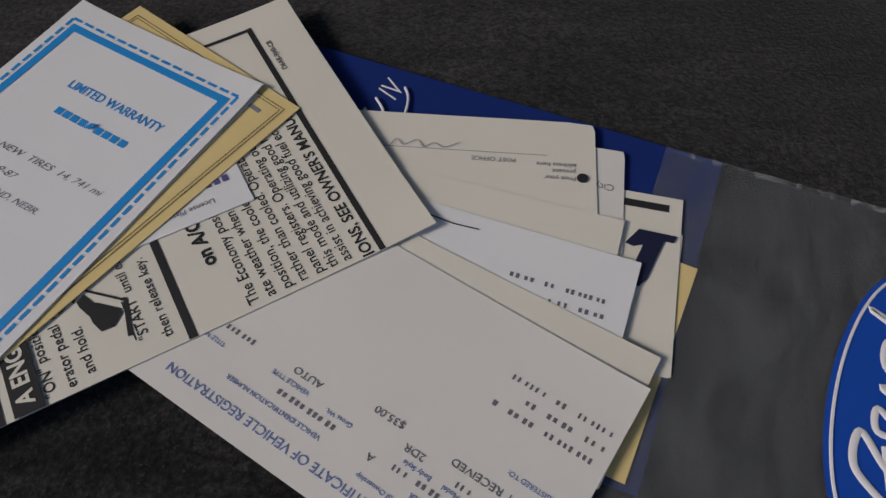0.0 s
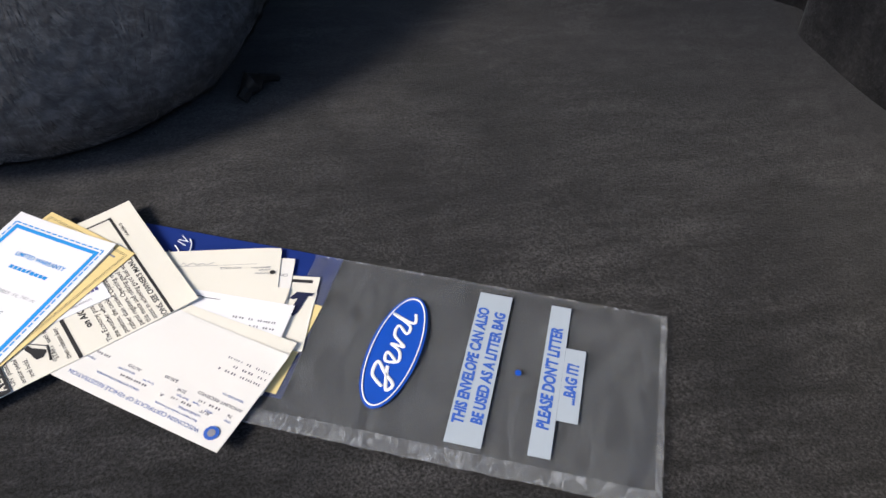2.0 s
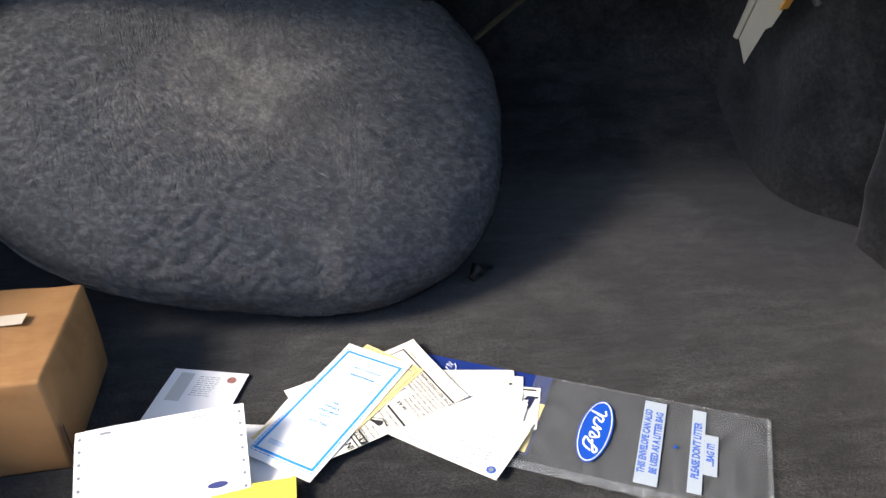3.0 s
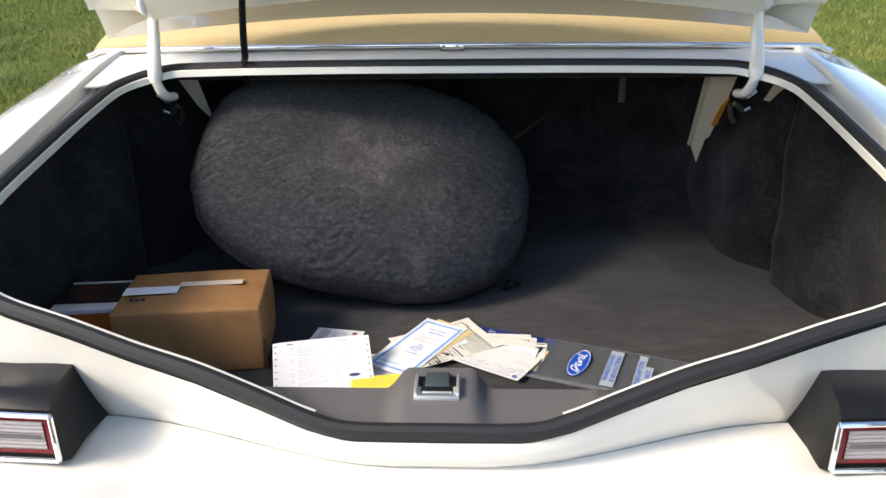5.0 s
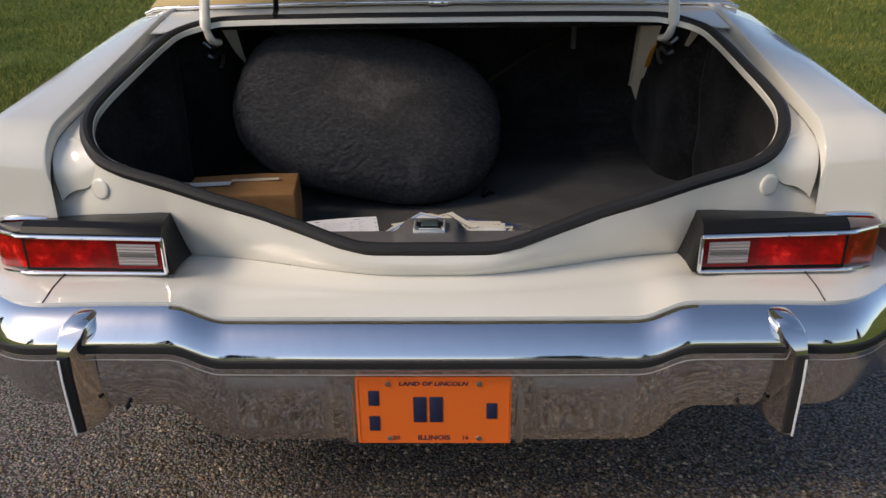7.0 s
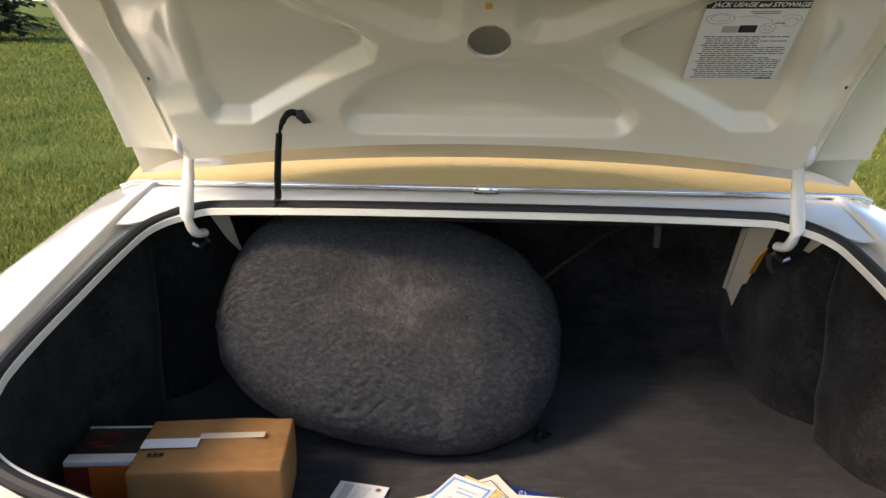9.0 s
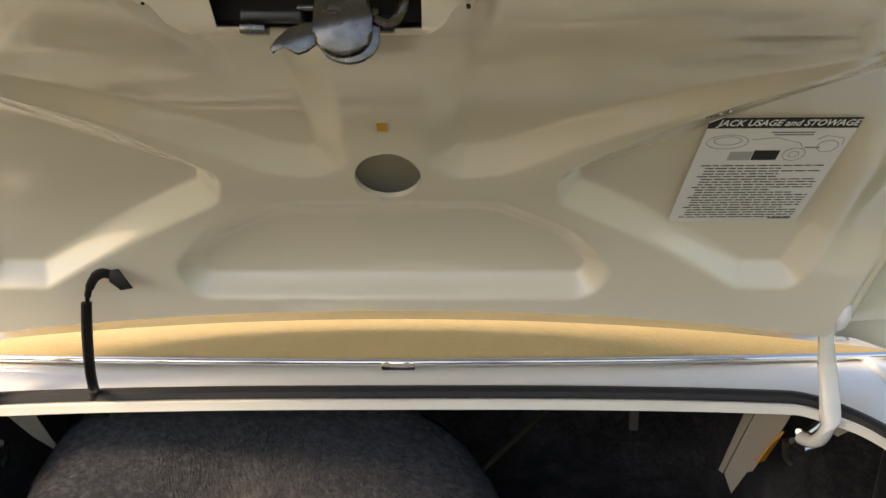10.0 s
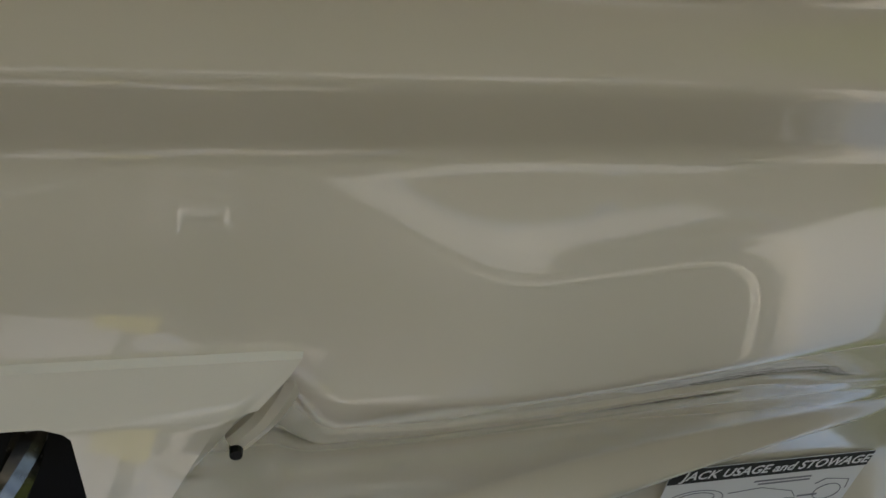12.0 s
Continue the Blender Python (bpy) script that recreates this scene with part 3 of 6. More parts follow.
def bumper_shell():
    xs = [-1.0 + 2.0 * i / 120 for i in range(121)]
    cols = []
    for x in xs:
        t, b, o = bumper_top(x), bumper_bottom(x), bumper_out(x)
        s = t - 0.062
        cols.append([(x, o - 0.02, t - 0.03), (x, o - 0.03, t - 0.004), (x, o - 0.045, t + 0.001), (x, o - 0.075, t + 0.0), (x, o - 0.092, t - 0.007), (x, o - 0.108, t - 0.018),
                     (x, o - 0.120, t - 0.034), (x, o - 0.130, s + 0.010), (x, o - 0.134, s), (x, o - 0.134, s - 0.022), (x, o - 0.122, s - 0.027),
                     (x, o - 0.116, s - 0.034), (x, o - 0.112, (s + b) / 2), (x, o - 0.104, b + 0.03), (x, o - 0.092, b + 0.008), (x, o - 0.07, b), (x, o - 0.03, b + 0.01)])
    return grid(cols)


part("chrome_face", bumper_shell(), CHROME, bumper)
strip = []
for i in range(121):
    x = -1.0 + 2.0 * i / 120
    o, s = bumper_out(x), bumper_top(x) - 0.062
    strip.append([(x, o - 0.130, s + 0.001), (x, o - 0.139, s - 0.002), (x, o - 0.140, s - 0.010), (x, o - 0.139, s - 0.016), (x, o - 0.130, s - 0.019)])
part("rub_strip", grid(strip), RUBBER, bumper, "black rubber strip with a thin white line")
line = [[(x, y - 0.0015, z - 0.0165 + d) for d in (0, -0.0016)] for x, y, z in (r[2] for r in strip)]
part("white_line", thicken(grid(line), 0.001), make("grey_line", (0.35, 0.35, 0.34), 0.5), bumper)


def pressed_panel():
    """Shallow raised field in the bumper's lower face beside the plate, with rounded corners."""
    x0, x1, r = 0.196, 0.405, 0.035
    rows = []
    for i in range(25):
        x = x0 + (x1 - x0) * i / 24
        top, low = bumper_top(x) - 0.062 - 0.044, bumper_bottom(x0) + 0.016
        q = max(0.0, (x - (x1 - r)) / r)
        low += r * (1 - math.sqrt(max(0.0, 1 - q * q)))
        row = []
        for j in range(11):
            k = j / 10
            z = low + (top - low) * k
            y = bumper_out(x) - 0.108 - 0.008 * smoothstep(0.0, 1.0, (z - 0.312) / 0.18)
            edge = min(k, 1 - k, (x - x0) / (x1 - x0) * 2, (x1 - x) / (x1 - x0) * 2)
            row.append((x, y - 0.0045 * smoothstep(0.0, 0.10, edge) + 0.002, z))
        rows.append(row)
    return grid(rows)


for sx in (1, -1):
    part("pressed_panel", pressed_panel() if sx > 0 else mirror_x(pressed_panel()), CHROME, bumper)


def bumper_guard():
    """Upright chrome guard: blunt leaning tip, narrow striking edge on the outer side, inner face sweeping back to the bumper."""
    rows = []
    for z, yf, xi, xo, xb, yb in ((0.6135, -0.104, 0.658, 0.668, 0.655, -0.092), (0.6128, -0.112, 0.652, 0.675, 0.648, -0.084), (0.610, -0.124, 0.647, 0.683, 0.641, -0.078), (0.604, -0.138, 0.645, 0.690, 0.637, -0.074),
                                  (0.595, -0.149, 0.646, 0.696, 0.637, -0.074), (0.583, -0.158, 0.651, 0.699, 0.640, -0.076), (0.570, -0.164, 0.661, 0.701, 0.646, -0.085), (0.557, -0.168, 0.672, 0.7025, 0.655, -0.098), (0.545, -0.170, 0.676, 0.703, 0.658, -0.105),
                                  (0.50, -0.168, 0.678, 0.706, 0.656, -0.105), (0.44, -0.162, 0.680, 0.709, 0.650, -0.10), (0.40, -0.156, 0.682, 0.711, 0.646, -0.098),
                                  (0.372, -0.151, 0.684, 0.711, 0.666, -0.115), (0.362, -0.148, 0.688, 0.709, 0.682, -0.13)):
        rows.append([Vector(p) for p in ((xb - 0.003, yb + 0.02, z), (xb, yb, z), (xb * 0.5 + xi * 0.5 - 0.002, yb * 0.5 + yf * 0.5, z), (xi - 0.001, yf + 0.008, z), (xi + 0.004, yf, z),
                                         (xo - 0.004, yf, z), (xo, yf + 0.006, z), (xo + 0.003, yf + 0.05, z), (xo + 0.003, -0.06, z))])
    bm = grid(rows)
    bm.verts.ensure_lookup_table()
    n = len(rows)
    bm.faces.new([bm.verts[k] for k in range(9)])
    bm.faces.new([bm.verts[(n - 1) * 9 + k] for k in range(8, -1, -1)])
    return bm


GUARD_EDGE = ((-0.1705, 0.549, 0.676), (-0.1685, 0.50, 0.678), (-0.1625, 0.44, 0.680), (-0.1565, 0.40, 0.682), (-0.150, 0.368, 0.685))
for sx in (1, -1):
    g = bumper_guard()
    part("bumper_guard", g if sx > 0 else mirror_x(g), CHROME, bumper)
    part("bolt", block(sx * 0.612 - 0.003, sx * 0.612 + 0.003, -0.119, -0.105, 0.398, 0.408, 0.0015), RUBBER, bumper)
    pad = grid([[(x + d, y - e, z) for d, e in ((0.001, -0.004), (0.003, 0.002), (0.012, 0.004), (0.024, 0.003), (0.0275, -0.004))] for y, z, x in GUARD_EDGE])
    part("guard_pad", thicken(pad if sx > 0 else mirror_x(pad), 0.003), RUBBER, bumper)
    wl = grid([[(x + d, y - 0.0078, z - 0.004) for d in (0.0165, 0.0205)] for y, z, x in GUARD_EDGE])
    part("guard_line", thicken(wl if sx > 0 else mirror_x(wl), 0.002), WHITE_INK, bumper)
# ---------------------------------------------------------------- licence plate
plate = thing("license_plate", "orange metal dealer licence plate under the bumper", "plate")
PL = Matrix.Translation((0.006, -0.132, 0.406)) @ Euler((radians(90), 0, 0)).to_matrix().to_4x4()


def frame_loop(a, b, r):
    out = []
    for cx, cy, a0 in ((a - r, b - r, 0), (-a + r, b - r, 90), (-a + r, -b + r, 180), (a - r, -b + r, 270)):
        out += [Vector((cx + r * math.cos(radians(a0 + k * 15)), cy + r * math.sin(radians(a0 + k * 15)), 0.001)) for k in range(7)]
    return out


def plate_sheet():
    bm = block(-0.1524, 0.1524, -0.0762, 0.0762, -0.001, 0.001)
    return bm


part("plate_sheet", plate_sheet(), ORANGE, plate)
plate.matrix_basis = PL
for pts, r in ((frame_loop(0.148, 0.072, 0.008), 0.0012),):
    part("raised_rim", tube(pts, r, 6, True), ORANGE, plate)
for x0, y0, w, h in ((-0.128, 0.012, 0.021, 0.034), (-0.128, -0.046, 0.021, 0.034), (-0.040, -0.026, 0.026, 0.058), (-0.008, -0.026, 0.026, 0.058), (0.104, -0.018, 0.021, 0.036)):
    part("number_bar", block(x0, x0 + w, y0, y0 + h, 0.0010, 0.0026, 0.0008), NAVY, plate, "raised dark blue bar")
letters("lettering", "LAND OF LINCOLN", 0.0125, NAVY, plate, pose(0.0, 0.0612, 0.0012), "CENTER", 1.22, 0.15, 0.0005)
letters("lettering", "ILLINOIS", 0.0155, NAVY, plate, pose(0.0, -0.064, 0.0012), "CENTER", 1.1, 0, 0.0006)
letters("lettering", "20", 0.0125, NAVY, plate, pose(-0.075, -0.064, 0.0012), "CENTER", 1.1, 0, 0.0004)
letters("lettering", "16", 0.0125, NAVY, plate, pose(0.062, -0.064, 0.0012), "CENTER", 1.1, 0, 0.0004)
for x in (-0.089, 0.089):
    for y in (-0.064, 0.062):
        part("bolt", prism([(x + 0.0055 * math.cos(a * 0.5236), y + 0.0055 * math.sin(a * 0.5236)) for a in range(12)], 0.001, 0.004, 0.001), STEEL, plate)
for sx in (-1, 1):
    cheek = block(0.008 + sx * 0.1685 - 0.009, 0.008 + sx * 0.1685 + 0.009, -0.126, -0.112, 0.322, 0.487, 0.006, 3)
    part("plate_surround", cheek, CHROME, bumper)

# ---------------------------------------------------------------- tail lamps
def lamp_line(k):
    """Lamp face along its length: inner end, bend, wrapped outer end."""
    return lerp_table([(0, 0.538, 0.004, 0.643, 0.722), (0.55, 0.835, 0.020, 0.640, 0.724), (0.75, 0.93, 0.085, 0.618, 0.716), (1.0, 0.995, 0.22, 0.60, 0.70)], k)


def lamp_sheet(k0, k1, inset_b, inset_t, back, n=14):
    rows = []
    for i in range(n + 1):
        k = k0 + (k1 - k0) * i / n
        x, y, zb, zt = lamp_line(k)
        rows.append([(x, y + back + 0.006, zb + inset_b), (x, y + back, zb + inset_b + 0.004), (x, y + back, zt - inset_t - 0.004), (x, y + back + 0.006, zt - inset_t)])
    return grid(rows)


def tail_lamp(side):
    fix = (lambda b: b) if side > 0 else mirror_x
    lamp = new("tail_lamp")
    lamp.parent = car
    lamp["label"] = "red tail lamp with a clear reversing lens in a black housing"
    # housing
    rows = []
    for k in (0.0, 0.12, 0.3, 0.55):
        x, y, zb, zt = lamp_line(k)
        rows.append([(x, y + 0.004, zb - 0.004), (x, y + 0.004, zt + 0.002), (x, y + 0.012, zt + 0.013), (x, y + 0.03, zt + 0.021), (x, 0.10, zt + 0.018 - 0.025 * k), (x, 0.16, zt + 0.016 - 0.05 * k)])
    body = [[Vector(p) for p in r] for r in rows]
    inner = [Vector((0.538, 0.006, 0.640)), Vector((0.541, 0.008, 0.724)), Vector((0.546, 0.03, 0.734)), Vector((0.551, 0.07, 0.739)), Vector((0.556, 0.13, 0.738)), Vector((0.558, 0.16, 0.737))]
    foot = [Vector((0.528, 0.012, 0.640)), Vector((0.528, 0.03, 0.640)), Vector((0.530, 0.06, 0.640)), Vector((0.531, 0.10, 0.636)), Vector((0.533, 0.14, 0.630)), Vector((0.534, 0.16, 0.628))]
    part("housing", fix(grid([foot, inner] + body[1:])), BLACK, lamp, "black plastic housing", angle=30)
    part("red_lens", fix(lamp_sheet(0.20, 1.0, 0.007, 0.007, 0.003, 24)), RED_LENS, lamp, "red lens")
    part("lens_back", fix(lamp_sheet(0.008, 0.212, 0.006, 0.006, 0.002)), make("dark_red_lens", (0.17, 0.005, 0.006), 0.2), lamp, "dark red border of the reversing lens")
    ribs = []
    for i in range(9):
        k = 0.030 + 0.150 * i / 8
        x, y, zb, zt = lamp_line(k)
        row = [(x, y + 0.008, zb + 0.0165)]
        for q in range(15):
            row.append((x, y + (-0.001 if q % 2 else 0.0008), zb + 0.0175 + (zt - zb - 0.034) * q / 14))
        ribs.append(row + [(x, y + 0.008, zt - 0.0155)])
    part("clear_lens", fix(grid(ribs)), CLEAR_LENS, lamp, "clear ribbed reversing lens", smooth=False)
    part("lens_band", fix(grid([[(x, y - 0.0018, (zb + zt) / 2 - 0.003), (x, y - 0.0018, (zb + zt) / 2 + 0.004)] for x, y, zb, zt in (lamp_line(0.036 + 0.138 * i / 8) for i in range(9))])), GREY, lamp)
    top = [Vector((x, y - 0.003, zt - 0.003)) for x, y, zb, zt in (lamp_line(k / 20) for k in range(21))]
    bot = [Vector((x, y - 0.003, zb + 0.002)) for x, y, zb, zt in (lamp_line(k / 20) for k in range(20, -1, -1))]
    mid = [top[0].lerp(bot[-1], f) for f in (0.02, 0.98)]
    part("bezel", fix(tube(bot + [mid[1], mid[0]] + top, 0.0042, 8)), CHROME, lamp, "chrome bezel")
    return lamp


tail_lamp(1)
tail_lamp(-1)
for sx in (1, -1):
    axis = Vector((sx * 0.36, -0.93, 0.05)).normalized()
    rub = tube([Vector((sx * 0.708, 0.1345, 0.784)) + axis * d for d in (-0.012, 0.0012, 0.0030, 0.0036)], [0.0235, 0.0228, 0.0208, 0.016], 32)
    part("bump_stop", rub, PAINT, car)
    part("fender_trim", tube([(sx * x, y, z) for x, y, z in ((0.826, 0.118, 0.722), (0.86, 0.112, 0.727), (0.91, 0.113, 0.725), (0.945, 0.14, 0.712), (0.985, 0.20, 0.70))], 0.0075, 8), CHROME, car, "chrome strip under the fender end")
    seam = []
    for i in range(13):
        k = i / 12
        x = sx * (0.760 - 0.004 * k)
        y1, z1 = bumper_out(x) - 0.080, bumper_top(x) + 0.004
        seam.append((x, 0.12 + (y1 - 0.12) * k, 0.640 + (z1 - 0.640) * k + 0.006 * smoothstep(0.35, 0.6, k) * (1 - smoothstep(0.75, 1.0, k)) + 0.0006))
    part("panel_seam", tube(seam, 0.0013, 6), RUBBER, car, "dark gap between body panels")
    edge = [Vector((sx * r.x, r.y - 0.0006, r.z)) for r in CORNER_EDGE]
    part("panel_seam", tube(edge, 0.0009, 6), RUBBER, car, "thin seam at the tail panel's corner")
    foot = [Vector((sx * (p.x - 0.0012), p.y - 0.001, p.z + 0.0012 + 0.0012 * noise.noise((p.y * 60, p.z * 60, sx)))) for p in CORNER_OUT[5:]]
    part("panel_seam", tube(foot, 0.0007, 6), RUBBER, car, "cracked sealant along the fender's wall")

# ---------------------------------------------------------------- roof and trim
def roof():
    """Padded vinyl: a rounded nose rising from the trim, then the roof running forward."""
    rows = []
    for k in range(19):
        a = k / 18
        row = []
        for i in range(61):
            x = -0.905 + 1.81 * i / 60
            w = abs(x) / 0.905
            if a < 0.6:
                q = a / 0.6 * math.pi / 2
                back, up, side = 0.11 * (1 - math.cos(q)) - 0.006 * math.sin(2 * q), 0.088 * math.sin(q), 1 - 0.055 * math.sin(q) * smoothstep(0.5, 1.0, w)
            else:
                q = (a - 0.6) / 0.4
                back, up, side = 0.11 + 0.6 * q, 0.088 + 0.05 * q, 1 - (0.055 + 0.12 * q) * smoothstep(0.5, 1.0, w)
            row.append((x * side, roof_y(x) + back, trim_z(x) - 0.004 + up * (1 - 0.25 * w ** 4)))
        rows.append(row)
    top = [(x * 0.9, y + 0.7, z + 0.16) for x, y, z in rows[-1]]
    return grid(rows + [top])


part("vinyl_roof", roof(), VINYL, car, "tan grained vinyl roof")
trim_pts = [Vector((x, roof_y(x) - 0.008, trim_z(x) + 0.004 - 0.012 * smoothstep(0.87, 0.91, abs(x)))) for x in [-0.91 + 1.82 * i / 120 for i in range(121)]]
part("roof_trim", tube(trim_pts, 0.0065, 20), CHROME, car, "bright metal trim along the roof's edge")
part("trim_clip", block(-0.028, 0.028, roof_y(0) - 0.018, roof_y(0) - 0.004, 1.089, 1.106, 0.003), CHROME, car)

# ---------------------------------------------------------------- trunk interior
FLOOR = 0.545


def trunk_floor():
    rows = []
    for j in range(49):
        y = 0.06 + 1.36 * j / 48
        row = []
        for i in range(61):
            x = -0.86 + 1.72 * i / 60
            z = FLOOR + 0.004 * noise.noise((x * 5, y * 5, 0)) + 0.16 * smoothstep(1.02, 1.46, y) ** 2
            row.append((x, y, z))
        rows.append(row)
    return grid(rows)


part("trunk_floor_carpet", trunk_floor(), CARPET, car, "charcoal carpet on the trunk floor")


def trunk_wall():
    """Carpeted walls from one rear corner round the wheelhouses and the seat back."""
    base = [(0.30, 0.075), (0.40, 0.115), (0.55, 0.165), (0.70, 0.19), (0.78, 0.22), (0.82, 0.29), (0.84, 0.45), (0.84, 0.58), (0.83, 0.635), (0.80, 0.675), (0.782, 0.73), (0.772, 0.80), (0.766, 0.845),
            (0.773, 0.868), (0.797, 0.885), (0.796, 0.910), (0.770, 0.938), (0.735, 0.985), (0.708, 1.05), (0.695, 1.15), (0.685, 1.27), (0.64, 1.37), (0.40, 1.41), (0.0, 1.41)]
    base = base + [(-x, y) for x, y in base[-2::-1]]
    pts = curve_through([(x, y, 0) for x, y in base], 5)
    rows = []
    for z in [FLOOR - 0.02 + 0.535 * j / 18 for j in range(19)]:
        row = []
        for p in pts:
            k = (z - FLOOR) / 0.5
            lean = 0.03 * k * (1 if p.y < 0.9 else 0)
            bulge = 0.02 * math.sin(k * 3.0)
            lump = 0.011 * noise.noise((p.x * 5, p.y * 6, z * 6)) + 0.004 * noise.noise((p.x * 14, p.y * 14, z * 12))
            x = p.x + math.copysign(lean - bulge * 0.5 + lump, p.x) if abs(p.x) > 0.5 else p.x
            # the padded front of each wheelhouse slopes back towards its top
            py = p.y + 0.13 * max(k, 0) * smoothstep(0.52, 0.66, p.y) * (1 - smoothstep(0.70, 0.97, p.y))
            zz = z
            if p.y < 0.5:
                lim = seal_bottom(min(abs(p.x), 0.83))[1] - 0.012 if abs(p.x) < 0.772 else deck_z(p.y) - 0.015
                zz = min(z, lim)
            else:
                zz = min(z, deck_z(p.y) - 0.012)
            if abs(x) > 0.73 and p.y < 0.33:
                zz = min(zz, 0.80)
            row.append((x, py, zz))
        rows.append(row)
    return grid(rows)


part("trunk_wall_carpet", trunk_wall(), WALL_CARPET, car, "charcoal carpet on the trunk walls")
# parcel shelf underside, closing the trunk above
shelf = block(-0.80, 0.80, 0.915, 1.42, 1.030, 1.040, 0.003)
part("shelf_panel", shelf, WALL_CARPET, car)


# ---------------------------------------------------------------- underbody and wheels
part("underbody", block(-0.78, 0.78, 0.45, 4.9, 0.27, 0.36, 0.02), DARK_STEEL, car)


def wheel(x, y):
    w = new("wheel")
    w.parent = car
    w["label"] = "black tyre on a steel wheel"
    w.matrix_basis = pose(x, y, 0.352, 0, 90, 0)
    prof = ((0.19, -0.085), (0.20, -0.10), (0.28, -0.108), (0.335, -0.095), (0.350, -0.06), (0.352, 0.0), (0.350, 0.06), (0.335, 0.095), (0.28, 0.108), (0.20, 0.10), (0.19, 0.085))
    part("tyre", grid([[(r * math.cos(a * math.pi / 24), r * math.sin(a * math.pi / 24), h) for r, h in prof] for a in range(48)], False, True), RUBBER, w)
    part("rim", tube([(0, 0, -0.08), (0, 0, -0.05), (0, 0, 0.05), (0, 0, 0.08)], [0.19, 0.13, 0.13, 0.19], 40), STEEL, w)


for sx in (-0.83, 0.83):
    for wy in (1.36, 4.35):
        wheel(sx, wy)
part("body_side", block(-0.99, 0.99, 2.7, 5.5, 0.30, 0.98, 0.08, 4), PAINT, car)
part("cabin", block(-0.72, 0.72, 1.95, 3.9, 0.95, 1.32, 0.10, 4), VINYL, car)


# ---------------------------------------------------------------- trunk lid
LID_PROFILE = curve_through([(0, 0.915, 1.075), (0, 0.875, 1.15), (0, 0.838, 1.255), (0, 0.778, 1.362), (0, 0.70, 1.438), (0, 0.63, 1.502), (0, 0.50, 1.565), (0, 0.30, 1.612),
                             (0, 0.18, 1.652), (0, 0.05, 1.700)], 12)
_len = [0.0]
for _a, _b in zip(LID_PROFILE, LID_PROFILE[1:]):
    _len.append(_len[-1] + (_b - _a).length)
LID_LEN = _len[-1]
# the profile at even steps, faired so that reflections run smoothly
LID_S = np.linspace(0, LID_LEN, 481)
_bell = np.exp(-0.5 * (np.arange(-24, 25) / 9.0) ** 2)


def faired(values):
    a = np.interp(LID_S, _len, values)
    ends = np.concatenate((2 * a[0] - a[24:0:-1], a, 2 * a[-1] - a[-2:-26:-1]))
    return np.convolve(ends, _bell / _bell.sum(), "valid")


LID_Y, LID_Z = faired([q.y for q in LID_PROFILE]), faired([q.z for q in LID_PROFILE])
LID_TABLE = list(zip(LID_S, LID_Y, LID_Z))[::8]
LID_TY, LID_TZ = np.gradient(LID_Y), np.gradient(LID_Z)
lid = new("trunk_lid")
lid.parent = car
lid["label"] = "open cream trunk lid, pressed inner panel with recesses"


def lid_point(x, v, h=0.0):
    """Point of the lid's inner face at v metres along it, h metres towards the car's inside."""
    y, z = np.interp(v, LID_S, LID_Y), np.interp(v, LID_S, LID_Z)
    t = Vector((0, np.interp(v, LID_S, LID_TY), np.interp(v, LID_S, LID_TZ))).normalized()
    n = Vector((0, -t.z, t.y))
    if n.y > 0:
        n = -n
    return Vector((x, y, z)) + n * h, n, t


def lid_v(y):
    """Arc length at which the lid's face stands at depth y."""
    for (s0, y0, _), (s1, y1, _) in zip(LID_TABLE, LID_TABLE[1:]):
        if y1 <= y <= y0:
            return s0 + (s1 - s0) * (y0 - y) / (y0 - y1)
    return LID_LEN


def inset(poly, d):
    """A convex outline drawn in by d."""
    n, out = len(poly), []
    cx, cy = sum(p[0] for p in poly) / n, sum(p[1] for p in poly) / n
    for i in range(n):
        p, q, r = Vector(poly[i - 1]), Vector(poly[i]), Vector(poly[(i + 1) % n])
        a, b = (q - p).normalized(), (r - q).normalized()
        na, nb = Vector((-a.y, a.x)), Vector((-b.y, b.x))
        if na.dot(Vector((cx, cy)) - q) < 0:
            na, nb = -na, -nb
        m = (na + nb).normalized()
        out.append(tuple(q + m * d / max(0.35, m.dot(na))))
    return out


def poly_depth(x, v, poly, round_r=0.022):
    """Signed distance to an outline with rounded corners, positive inside, for whole arrays at once."""
    x, v = np.asarray(x, float), np.asarray(v, float)
    core = inset(poly, round_r)
    inside, best, n = np.zeros(x.shape, bool), np.full(x.shape, 9.0), len(core)
    for i in range(n):
        (ax, ay), (bx, by) = core[i], core[(i + 1) % n]
        if ay != by:
            inside ^= ((ay > v) != (by > v)) & (x < (bx - ax) * (v - ay) / (by - ay) + ax)
        dx, dy = bx - ax, by - ay
        t = np.clip(((x - ax) * dx + (v - ay) * dy) / (dx * dx + dy * dy), 0, 1)
        best = np.minimum(best, np.hypot(x - ax - t * dx, v - ay - t * dy))
    return np.where(inside, best, -best) + round_r


def step_of(a, b, x):
    t = np.clip((x - a) / (b - a), 0, 1)
    return t * t * (3 - 2 * t)


def Y(*pts):
    return [(x, lid_v(y)) for x, y in pts]


